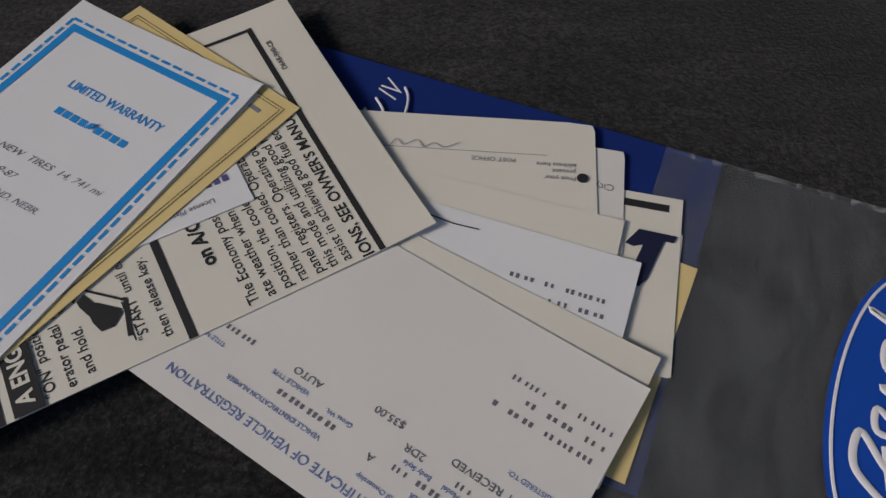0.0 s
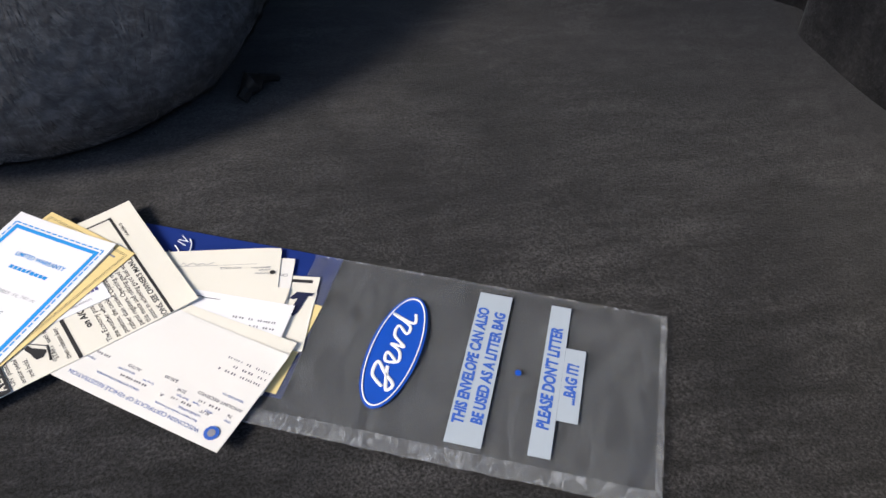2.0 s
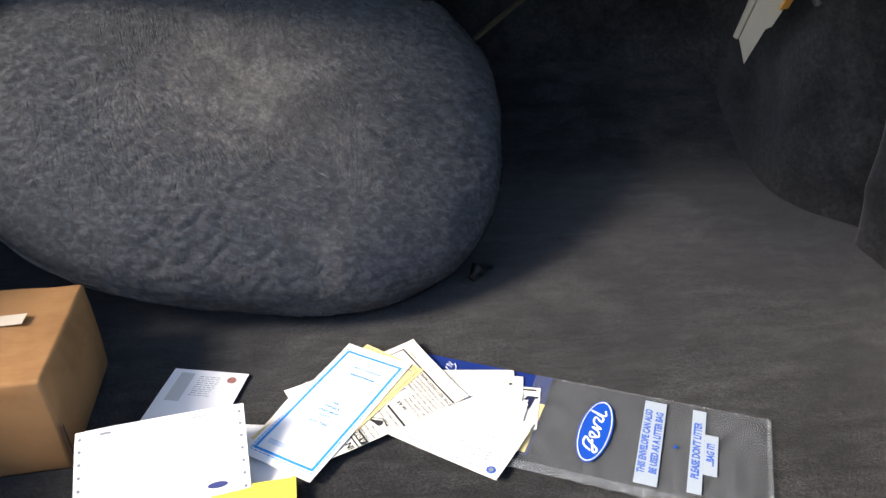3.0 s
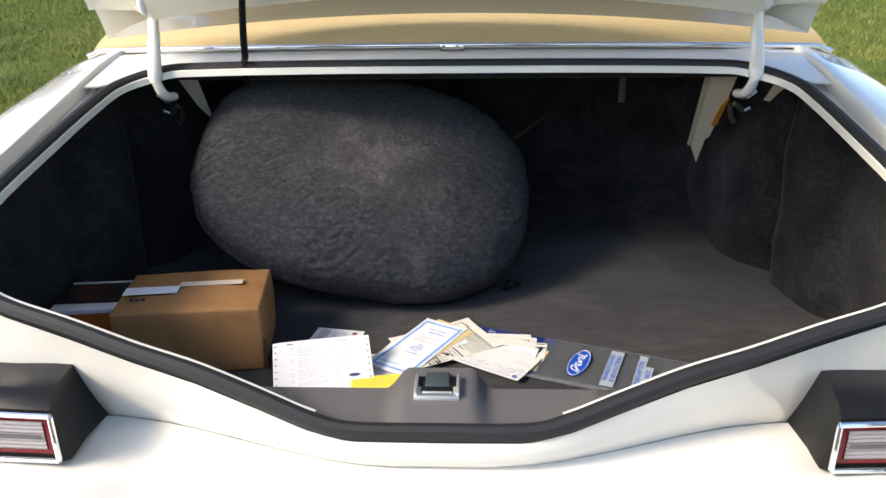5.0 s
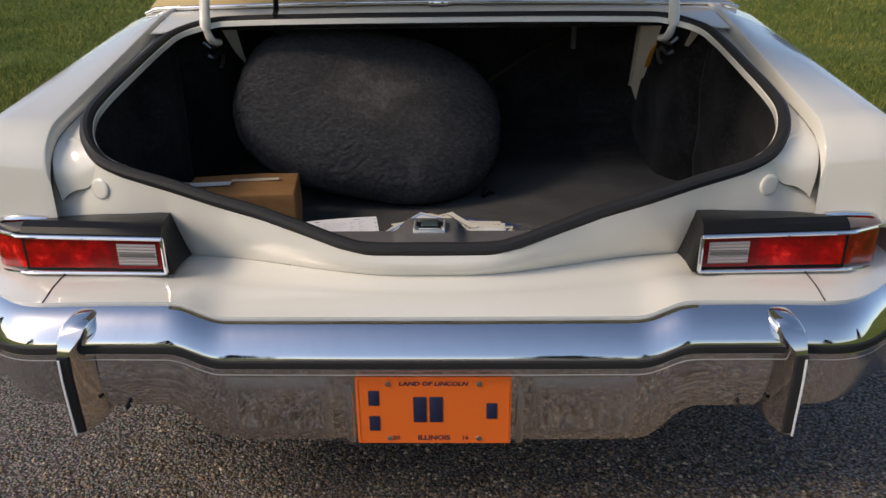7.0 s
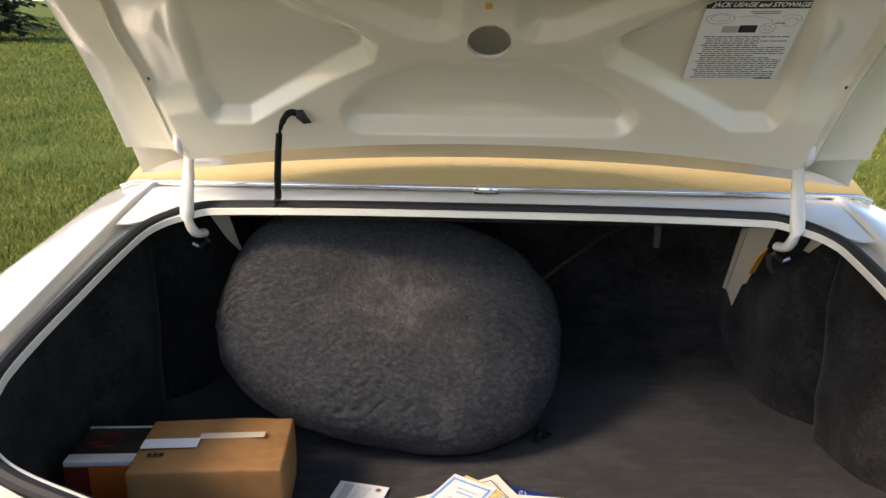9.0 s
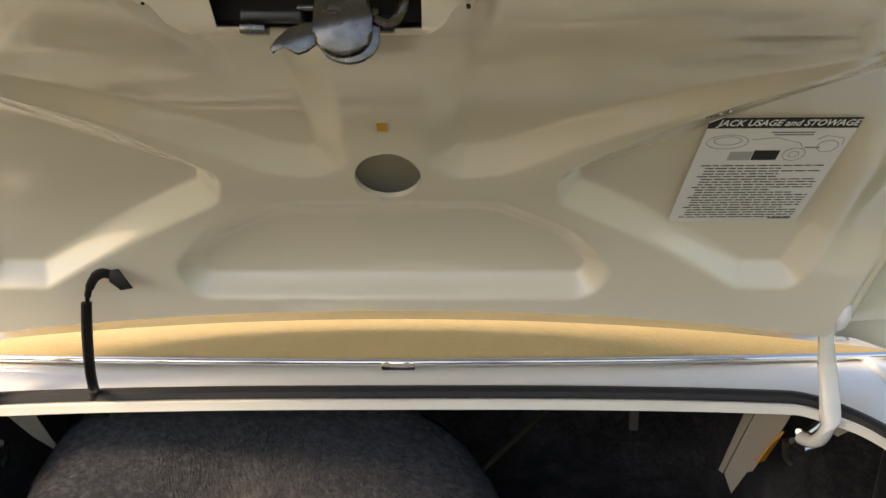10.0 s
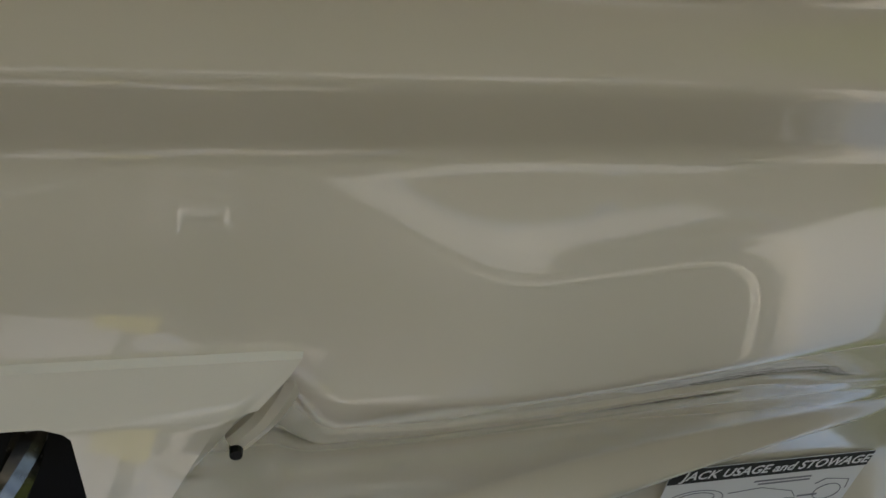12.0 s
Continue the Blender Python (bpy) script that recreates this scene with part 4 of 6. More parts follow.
CENTRE_POCKET = Y((-0.315, 0.822), (-0.285, 0.842), (0.285, 0.842), (0.315, 0.822), (0.25, 0.785), (0.14, 0.742), (-0.14, 0.742), (-0.25, 0.785))
SIDE_POCKET = Y((0.214, 0.706), (0.228, 0.745), (0.50, 0.834), (0.585, 0.834), (0.62, 0.79), (0.62, 0.60), (0.59, 0.510), (0.50, 0.510))
UPPER_POCKET = Y((0.050, 0.640), (0.052, 0.685), (0.09, 0.702), (0.15, 0.694), (0.52, 0.515), (0.585, 0.43), (0.55, 0.30), (0.17, 0.27), (0.085, 0.30), (0.055, 0.42))


def facet(a, b, x, soft=0.005):
    """A straight slope from 0 at a to 1 at b, its two bends only a little rounded."""
    t = (x - a) / (b - a)
    return 0.5 * (np.sqrt(t * t + soft) - np.sqrt((t - 1) ** 2 + soft) + 1)


def lid_relief(x, v):
    """Pressed relief of the inner panel: pockets lie deeper than the ribs between them."""
    x, v = np.asarray(x, float), np.asarray(v, float)
    h = np.full(x.shape, 0.009)
    # the centre and side pockets are deep at their lower wall and rise to nothing at the upper end
    rise_c = 1 - 0.80 * step_of(0.20, 0.40, v)
    h = h - 0.030 * rise_c * facet(-0.004, 0.026, poly_depth(x, v, CENTRE_POCKET, 0.042))
    low = 0.213 + 0.60 * np.clip(0.50 - abs(x), 0.0, 0.30)
    up = step_of(0.0, 1.0, (v - low) / 0.25)
    h = h - (0.030 - 0.006 * up) * facet(-0.004, 0.026 + 0.026 * up, poly_depth(abs(x), v, SIDE_POCKET, 0.026))
    h = h - 0.017 * (1 - facet(0.54, 0.84, v, 0.012)) * facet(-0.004, 0.036, poly_depth(abs(x), v, UPPER_POCKET, 0.030))
    # box section across the lid's rear: a long slope to a ridge, then a short steep face
    peak = 0.0225 - 0.012 * step_of(0.12, 0.29, abs(x)) - 0.006 * step_of(0.3, 0.6, abs(x))
    # the hood sits in a recess of the slope; the face behind it runs on, only a little drawn in
    late = step_of(0.890, 0.914, v)
    peak = peak * ((1 - late) * (0.30 + 0.70 * step_of(0.112, 0.134, abs(x + 0.030))) + late * (0.68 + 0.32 * step_of(0.116, 0.175, abs(x + 0.030))))
    h = h + peak * facet(0.60, 1.215, v, 0.004) * 2.0 * (1 - facet(0.905, 0.962, v, 0.0004)) - 0.009 * facet(0.905, 0.962, v, 0.0004)
    # towards each side the ribs run out into one flat strip
    edge = 0.56 - 0.10 * step_of(0.42, 0.60, v)
    flat = step_of(0.0, 1.0, (abs(x) - edge) / 0.10) * step_of(0.22, 0.30, v) * step_of(0.0, 0.36, 0.92 - v)
    h = h + (-0.012 - h) * flat
    # rear edge: a groove, a ledge and the turned lip
    h = h - 0.008 * step_of(0.0, 0.014, v - lid_v(0.200)) * step_of(0.0, 0.02, lid_v(0.14) - v)
    h = h + 0.010 * step_of(0.0, 0.02, v - lid_v(0.13)) + 0.012 * step_of(0.0, 0.012, v - lid_v(0.085))
    return h


def lid_half_width(v):
    return lerp_table([(0.09, 0.668), (0.16, 0.690), (0.25, 0.706), (0.35, 0.717), (0.45, 0.718), (0.55, 0.703), (0.65, 0.694), (0.85, 0.72), (1.0, 0.738), (1.2, 0.742)], v)[0]


def lid_outer_width(v):
    return lerp_table([(0.02, 0.806), (0.10, 0.812), (0.2, 0.828), (0.3, 0.840), (0.5, 0.842), (1.2, 0.84)], v)[0]


def lid_inner():
    nv, nx = 340, 380
    hole_v, hole_r = lid_v(0.703), 0.041
    bm = bmesh.new()
    rows, at = [], {}
    us = np.linspace(-1, 1, nx + 1)
    vv = np.array([[0.108 + 0.052 * (1 - u * u) + (LID_LEN - 0.108 - 0.052 * (1 - u * u)) * j / nv for u in us] for j in range(nv + 1)])
    xx = np.array([[u * lid_half_width(v) for u, v in zip(us, r)] for r in vv])
    hh = lid_relief(xx, vv)
    for j in range(nv + 1):
        row = []
        for i in range(nx + 1):
            u, x, v = us[i], xx[j, i], vv[j, i]
            p, n, t = lid_point(x, v, hh[j, i] * (1 - smoothstep(0.972, 1.0, abs(u))))
            w = bm.verts.new(p)
            at[w] = (x, v)
            row.append(w)
        rows.append(row)

    def ring(w):
        x, v = at[w]
        return math.hypot(x / hole_r, (v - hole_v) / (hole_r * 1.06))

    for j in range(nv):
        for i in range(nx):
            q = (rows[j][i], rows[j][i + 1], rows[j + 1][i + 1], rows[j + 1][i])
            if abs(at[q[0]][0]) < 0.06 and sum(ring(w) for w in q) / 4 < 1:
                continue
            bm.faces.new(q)
    # the hole's edge drawn to a clean oval with a turned-in rim
    for w in list(at):
        if not w.link_faces:
            bm.verts.remove(w)
            del at[w]
    rim = [w for w in at if ring(w) < 1.25 and abs(at[w][0]) < 0.07 and any(e.is_boundary for e in w.link_edges)]
    for w in rim:
        x, v = at[w]
        k = 1 / ring(w)
        x, v = x * k, hole_v + (v - hole_v) * k
        w.co = lid_point(x, v, 0.009)[0]
    edges = [e for e in bm.edges if e.is_boundary and e.verts[0] in rim and e.verts[1] in rim]
    out = bmesh.ops.extrude_edge_only(bm, edges=edges)
    for w in out["geom"]:
        if isinstance(w, bmesh.types.BMVert):
            w.co += Vector((0, 0.004, 0.006))
    return bm


part("inner_panel", lid_inner(), LID_PAINT, lid, "cream painted inner panel with pressed ribs")


def lid_edge(u):
    """The outer skin's lower edge, bowed across the car."""
    x = u * 0.81
    return Vector((x, 0.963 - 0.01 * u ** 4, 1.173 - 0.0355 * (x / 0.68) ** 2))


def lid_outer():
    rows = []
    for j in range(61):
        row = []
        for i in range(49):
            u = -1 + 2 * i / 48
            v = 0.06 + (LID_LEN - 0.06) * j / 60
            p = lid_point(u * lid_outer_width(v), v, -0.045 + 0.012 * abs(u) ** 6)[0]
            if v < 0.36:
                k = (v - 0.06) / 0.30
                a, c = lid_edge(u), lid_point(u * lid_outer_width(0.36), 0.36, -0.045 + 0.012 * abs(u) ** 6)[0]
                b = a + Vector((0, -0.045, 0.10))
                p = a * (1 - k) ** 2 + b * 2 * k * (1 - k) + c * k * k
            row.append(p)
        rows.append(row)
    return thicken(grid(rows), 0.002)


part("outer_panel", lid_outer(), LID_PAINT, lid, "cream painted outer skin")


def lid_rim(side):
    """Flange that joins inner panel and outer skin along one side."""
    rows = []
    for j in range(49):
        v = 0.12 + (LID_LEN - 0.12) * j / 48
        w = lid_half_width(v)
        row = []
        o = lid_outer_width(v)
        for x, h in ((w - 0.004, 0.001), (w + 0.001, 0.0035), (w + 0.005, 0.002), (w + 0.010, -0.006), (w + 0.026, -0.020), (w * 0.45 + o * 0.55, -0.026), (o - 0.018, -0.030), (o - 0.010, -0.026),
                     (o - 0.003, -0.026), (o, -0.031)):
            p, n, t = lid_point(side * x, v, h)
            row.append(p)
        rows.append(row)
    return grid(rows)


part("side_flange", lid_rim(1), LID_PAINT, lid)
part("side_flange", lid_rim(-1), LID_PAINT, lid)
front = [[lid_edge(u), lid_edge(u) + Vector((0, -0.006, -0.001)), lid_edge(u).lerp(lid_point(u * lid_half_width(0.108), 0.108 + 0.052 * (1 - u * u), 0)[0], 0.6) + Vector((0, 0, 0.004)), lid_point(u * lid_half_width(0.108), 0.108 + 0.052 * (1 - u * u), 0)[0]]
         for u in [-1 + 2 * i / 48 for i in range(49)]]
part("front_flange", grid(front), LID_PAINT, lid)


# latch housing and latch at the lid's rear
LATCH_X = -0.030


def latch_housing():
    """A pressed hood that hangs from the lid, with a window for the latch, open below, its upper corners rounded."""
    sect = ((0.345, 1.612, 0.080, 0), (0.330, 1.590, 0.082, 0), (0.300, 1.570, 0.084, 0), (0.288, 1.567, 0.086, 0), (0.282, 1.570, 0.092, 0), (0.278, 1.574, 0.0985, 0), (0.2715, 1.5805, 0.104, 0),
            (0.2605, 1.5915, 0.113, 0), (0.2592, 1.5928, 0.1142, 0.0012), (0.258, 1.594, 0.1155, 0.005), (0.2545, 1.6015, 0.1225, 0.005), (0.2530, 1.6045, 0.1252, 0), (0.2535, 1.6060, 0.1258, 0), (0.2555, 1.6072, 0.126, 0), (0.305, 1.622, 0.115, 0))
    bm = bmesh.new()
    rows = []
    for y, z, w, pull in sect:
        row = []
        left, right = -0.0605 + pull, 0.0785 - pull
        for x in (-w, -0.985 * w, -0.965 * w, -0.94 * w, 0.3 * left - 0.66 * w, left, -0.03, 0.0, 0.03, right, 0.4 * right + 0.56 * w, 0.94 * w, 0.965 * w, 0.985 * w, w):
            k = smoothstep(0.95, 1.0, abs(x) / w)
            row.append(bm.verts.new((LATCH_X + x, y, z + (1.624 - z) * k * min(1.0, max(0.0, (y - 0.2560) / 0.045)) * (y != 0.305))))
        rows.append(row)
    for j in range(len(sect) - 1):
        for i in range(14):
            if 4 <= j < 9 and 5 <= i < 9:
                continue
            bm.faces.new((rows[j][i], rows[j][i + 1], rows[j + 1][i + 1], rows[j + 1][i]))
    return thicken(bm, 0.0014)


def upright(outline, y, thick, bevel=0.0008, lean=12):
    """A flat piece hanging in the x, z plane at depth y, leaning a little."""
    bm = prism([(x, z - 1.57) for x, z in outline], 0, thick, bevel)
    m = Matrix.Translation((0, y, 1.57)) @ Matrix.Rotation(radians(90 - lean), 4, "X")
    bmesh.ops.transform(bm, matrix=m, verts=bm.verts)
    return bm


D_PLATE = [(-0.022, 1.586), (-0.0225, 1.566)] + [(-0.003 - 0.0195 * math.cos(radians(a)), 1.564 - 0.016 * math.sin(radians(a))) for a in range(0, 181, 15)] + [(0.0165, 1.574), (0.015, 1.588)]
CLAW = [(-0.020, 1.571), (-0.030, 1.571), (-0.040, 1.567), (-0.0475, 1.560), (-0.0515, 1.554), (-0.0495, 1.5505), (-0.0465, 1.5535), (-0.042, 1.5555), (-0.0375, 1.552), (-0.033, 1.550), (-0.027, 1.552), (-0.018, 1.559)]
part("latch_housing", latch_housing(), LID_PAINT, lid, "pressed hood round the latch")
for sx, gap in ((1, 0.0030), (-1, 0.0020)):
    roll = curve_through([(LATCH_X + sx * x, y, z) for x, y, z in ((0.1245, 0.2580, 1.6065), (0.1235, 0.2640, 1.6010), (0.1175, 0.2730, 1.5930), (0.1100, 0.2800, 1.5868))], 6)
    part("hood_roll", tube(roll, 0.0036, 10), LID_PAINT, lid, "rolled edge at the hood's end")
    part("hood_gap", tube([p + Vector((-sx * 0.0005, 0.0035, -0.0022)) for p in roll[7:]], 0.0010, 6), PITCH, lid, "dark gap under the rolled edge")
latch = new("latch")
latch.parent = lid
latch["label"] = "oily steel latch in the lid's hood"
part("latch_case", block(-0.104, 0.064, 0.286, 0.312, 1.574, 1.612, 0.002), PITCH, latch, "black oily latch case")
part("cover_plate", upright(D_PLATE, 0.2655, 0.007, 0.0034), GREY_STEEL, latch, "rounded zinc plated cover plate")
part("rim_plate", upright([(x * 1.06 + 0.0035, 1.57 + (z - 1.57) * 1.08 - 0.0025) for x, z in D_PLATE], 0.270, 0.004), GREY_STEEL, latch)
part("pawl", upright(CLAW, 0.268, 0.003), GREY_STEEL, latch)
part("screw", tube([(-0.009, 0.266, 1.5795), (-0.009, 0.2605, 1.5785), (-0.009, 0.2595, 1.5783)], [0.0046, 0.0046, 0.0036], 14), GREY_STEEL, latch)
part("screw_slot", block(-0.0128, -0.0052, 0.2588, 0.2598, 1.5778, 1.5788), BLACK, latch)
part("lever_bar", block(-0.071, -0.030, 0.264, 0.282, 1.572, 1.580, 0.0025, 3), DARK_STEEL, latch)
part("lever_tab", block(-0.071, -0.054, 0.262, 0.280, 1.5640, 1.5705, 0.0015), GREY_STEEL, latch)
part("lever_link", block(-0.034, -0.020, 0.266, 0.280, 1.579, 1.583, 0.0015), GREY_STEEL, latch)
hook = curve_through([(0.038, 0.274, 1.598), (0.0375, 0.268, 1.588), (0.034, 0.265, 1.577), (0.027, 0.264, 1.571), (0.018, 0.264, 1.574)], 6)
part("release_rod", tube(hook, 0.0036, 8), GREY_STEEL, latch)
part("rod_block", block(0.014, 0.030, 0.266, 0.282, 1.5665, 1.5765, 0.001), BLACK, latch)
part("case_screw", tube([(0.080, 0.279, 1.5855), (0.080, 0.276, 1.583)], [0.0017, 0.0015], 10), BLACK, latch)

# hinge arms
for sx in (1, -1):
    arm = curve_through([(sx * 0.662, 0.872, 1.185), (sx * 0.666, 0.866, 1.13), (sx * 0.667, 0.852, 1.085), (sx * 0.664, 0.838, 1.05), (sx * 0.659, 0.839, 1.024), (sx * 0.652, 0.850, 1.006), (sx * 0.645, 0.875, 1.000)], 6)
    part("hinge_arm", tube(arm, 0.0155, 12, False, 0.7), PAINT, lid, "white goose-neck hinge arm")



def on_lid(x, y, h=0.001, turn=0.0):
    """A pose on the lid's inner face, x across, y towards its rear edge."""
    q, n, t = lid_point(x, lid_v(y), h + float(lid_relief(x, lid_v(y))))
    m = Matrix((Vector((1, 0, 0)), t, Vector((1, 0, 0)).cross(t))).transposed().to_4x4()
    return Matrix.Translation(q) @ m @ pose(0, 0, 0, 0, 0, turn)


# jack instructions label
LW, LH, STRETCH = 0.170, 0.197, 1.08
label_ob = new("instruction_label")
label_ob.parent = lid
label_ob["label"] = "white jack instruction sticker with a black heading"
_foot, _head = (lid_point(0.473, v, 0.0030 + float(lid_relief(0.50, v)))[0] for v in (0.303, 0.303 + LH * STRETCH))
_up = (_head - _foot).normalized()
LAB = Matrix.Translation((_foot + _head) / 2) @ Matrix((Vector((1, 0, 0)), _up, Vector((1, 0, 0)).cross(_up))).transposed().to_4x4()
label_ob.matrix_basis = LAB @ pose(0, 0, 0, 0, 0, 0.8) @ Matrix.Diagonal((1.055, STRETCH, 1, 1))
part("sticker", block(-LW / 2, LW / 2, -LH / 2, LH / 2, -0.0006, 0.0, 0), WHITE_PAPER, label_ob)
part("heading_band", prism([(-LW / 2, LH / 2 - 0.017), (LW / 2, LH / 2 - 0.017), (LW / 2, LH / 2), (-LW / 2 + 0.014, LH / 2), (-LW / 2, LH / 2 - 0.009)], 0.0001, 0.0004), INK, label_ob)
letters("lettering", "JACK USAGE and STOWAGE", 0.0136, WHITE_INK, label_ob, pose(0.004, LH / 2 - 0.0085, 0.0008), "CENTER", 0.93, 0.25, 0.0003)
lab_rng = random.Random(3)
rows_l = []
for k in range(21):
    x = -LW / 2 + 0.012 + (0.006 if k % 4 else 0)
    end = LW / 2 - lab_rng.choice((0.008, 0.010, 0.03, 0.06))
    while x < end:
        w = min(lab_rng.uniform(0.006, 0.016), end - x)
        rows_l.append((x, LH / 2 - 0.082 - 0.0052 * k, w, 0.0019))
        x += w + 0.002
bars("small_print", rows_l, INK, label_ob, pose(0, 0, 0.0004))
bars("caption_bar", [(-0.01, LH / 2 - 0.024, 0.05, 0.0022), (-0.005, LH / 2 - 0.028, 0.045, 0.0022)], GREY_INK, label_ob, pose(0, 0, 0.0004))
bars("caption_bar", [(0.038, LH / 2 - 0.050, 0.018, 0.0025)], GREY_INK, label_ob, pose(0, 0, 0.0004))
bars("foot_bar", [(0.045, -LH / 2 + 0.008, 0.03, 0.0025)], INK, label_ob, pose(0, 0, 0.0004))
part("picture_block", prism([(-0.018, LH / 2 - 0.072), (0.012, LH / 2 - 0.072), (0.012, LH / 2 - 0.055), (-0.018, LH / 2 - 0.055)], 0.0001, 0.0004), INK, label_ob)
part("picture_block", prism([(-0.046, LH / 2 - 0.072), (-0.019, LH / 2 - 0.072), (-0.019, LH / 2 - 0.057), (-0.046, LH / 2 - 0.057)], 0.0001, 0.0004), make("grey_print", (0.4, 0.4, 0.4), 0.8), label_ob)
for cx, cy, a, bb in ((-0.055, LH / 2 - 0.040, 0.024, 0.012), (-0.055, LH / 2 - 0.038, 0.016, 0.007), (0.030, LH / 2 - 0.062, 0.013, 0.011), (0.030, LH / 2 - 0.062, 0.006, 0.005), (0.064, LH / 2 - 0.048, 0.012, 0.010)):
    part("drawing_line", tube([Vector((cx + a * math.cos(k * 0.2618), cy + bb * math.sin(k * 0.2618), 0.0003)) for k in range(24)], 0.0004, 4, True), GREY_INK, label_ob)
for pts in (((-0.028, LH / 2 - 0.036), (0.0, LH / 2 - 0.033), (0.03, LH / 2 - 0.042), (0.036, LH / 2 - 0.05)), ((0.048, LH / 2 - 0.036), (0.056, LH / 2 - 0.030), (0.078, LH / 2 - 0.034), (0.08, LH / 2 - 0.046))):
    part("drawing_line", tube([Vector((x, y, 0.0003)) for x, y in pts], 0.0004, 4), GREY_INK, label_ob)

# warning sticker, paint mark, screw holes and buffers on the lid
warn = part("warning_sticker", block(-0.024, 0.024, -0.026, 0.026, 0, 0.0006), make("orange_sticker", (0.75, 0.42, 0.2), 0.6), lid, "small orange and red sticker")
warn.matrix_basis = on_lid(-0.552, 0.470, 0.003)
bars("sticker_bar", [(-0.023, 0.018, 0.044, 0.012), (-0.023, -0.001, 0.014, 0.006), (-0.020, -0.018, 0.018, 0.006), (0.002, -0.008, 0.018, 0.005)], make("red_print", (0.55, 0.06, 0.03), 0.6), warn, pose(0, 0, 0.0008))
mark = part("paint_mark", block(-0.0058, 0.0058, -0.008, 0.008, 0, 0.0005), make("yellow_mark", (0.55, 0.33, 0.03), 0.7), lid, "yellow inspection mark")
mark.matrix_basis = on_lid(-0.002, 0.630, 0.001)
for sx in (-1, 1):
    hole = part("screw_hole", prism([(0.0065 * math.cos(a * 0.5236), 0.005 * math.sin(a * 0.5236)) for a in range(12)], 0, 0.0012), BLACK, lid)
    hole.matrix_basis = on_lid(sx * 0.706, 0.788, 0.007)
    q, n, t = lid_point(sx * 0.676, 0.145, 0.0)
    buf = tube([q - t * 0.026, q - t * 0.016 + n * 0.002, q + n * 0.004, q + t * 0.016 + n * 0.003, q + t * 0.030], [0.004, 0.009, 0.011, 0.008, 0.003], 14)
    part("lid_buffer", buf, WHITE_INK, lid, "white rubber buffer")

# black tether from the lid to the sill
tether = thing("lid_tether", "black strap tied from the lid to the trunk", "strap")
tab = curve_through([(-0.385, 0.802, 1.276), (-0.404, 0.798, 1.284), (-0.418, 0.799, 1.279), (-0.430, 0.804, 1.262), (-0.436, 0.809, 1.248)], 6)
part("strap_end", tube(tab, [0.0075] * 13 + [0.0065] * 6 + [0.005] * 6, 8, False, 0.45, Vector((0, 1, 0.2))), BLACK, tether)
flap = upright([(-0.395, 1.288), (-0.384, 1.290), (-0.364, 1.2625), (-0.381, 1.2595), (-0.397, 1.272)], 0.795, 0.0025, 0.0006, 5)
bmesh.ops.translate(flap, verts=flap.verts, vec=(0, 0.026, 0.0))
part("strap_flap", flap, BLACK, tether, "cut flat end of the strap")
part("strap_neck", tube([(-0.436, 0.809, 1.250), (-0.4375, 0.811, 1.243), (-0.4395, 0.813, 1.234)], [0.004, 0.0032, 0.004], 8), BLACK, tether)
cord = curve_through([(-0.440, 0.813, 1.238), (-0.447, 0.822, 1.19), (-0.456, 0.840, 1.13), (-0.463, 0.862, 1.09), (-0.472, 0.884, 1.078), (-0.478, 0.893, 1.050), (-0.482, 0.935, 1.015)], 6)
part("strap_sleeve", tube(cord, 0.0078, 8, False, 0.7), BLACK, tether, "black rubber sleeve")

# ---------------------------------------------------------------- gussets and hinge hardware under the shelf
# Darker than PAINT: shade under the shelf is put into the gussets' colour.
SHADED_CREAM = paint_material("shaded_cream_enamel", (0.44, 0.40, 0.32))


def gusset(pts, name="hinge_gusset"):
    bm = bmesh.new()
    bm.faces.new([bm.verts.new(p) for p in pts])
    return thicken(bm, 0.003)


part("hinge_gusset", gusset([(0.599, 0.937, 1.03), (0.656, 0.928, 1.03), (0.650, 0.965, 0.965), (0.641, 1.035, 0.862), (0.634, 1.043, 0.855), (0.640, 1.118, 0.772), (0.618, 1.105, 0.822)]), SHADED_CREAM, car, "cream sheet metal gusset, shade in its colour, with a rust stain")
part("gusset_flange", gusset([(0.599, 0.939, 1.03), (0.595, 0.960, 1.03), (0.614, 1.118, 0.824), (0.618, 1.107, 0.822)]), SHADED_CREAM, car)
part("rust_stain", gusset([(0.652, 0.952, 0.975), (0.634, 0.955, 0.952), (0.628, 0.990, 0.900), (0.6445, 0.998, 0.900)]), RUST, car, "orange rust stain")
part("hinge_gusset", gusset([(-0.645, 0.925, 1.03), (-0.606, 0.94, 1.03), (-0.606, 1.0, 0.945), (-0.600, 1.03, 0.90), (-0.628, 0.98, 0.96)]), SHADED_CREAM, car)
part("hinge_gusset", gusset([(0.748, 0.93, 1.02), (0.768, 0.90, 1.02), (0.750, 0.96, 0.965), (0.740, 0.97, 0.968)]), SHADED_CREAM, car)
for sx in (-1, 1):
    for k, pts in enumerate((((0.665, 0.93, 0.985), (0.690, 0.95, 0.975), (0.712, 0.95, 0.992)), ((0.660, 0.94, 0.965), (0.685, 0.95, 0.945), (0.702, 0.95, 0.952)), ((0.655, 0.95, 0.96), (0.662, 0.96, 0.93), (0.672, 0.96, 0.915)))):
        part("spring_hook", tube([(sx * x, y, z) for x, y, z in pts], 0.006, 8), STEEL, car)
part("shelf_bracket", block(0.402, 0.418, 1.002, 1.010, 0.955, 1.032, 0.003), make("dim_bracket_steel", (0.035, 0.034, 0.032), 0.7), car, "small grey bracket under the shelf")
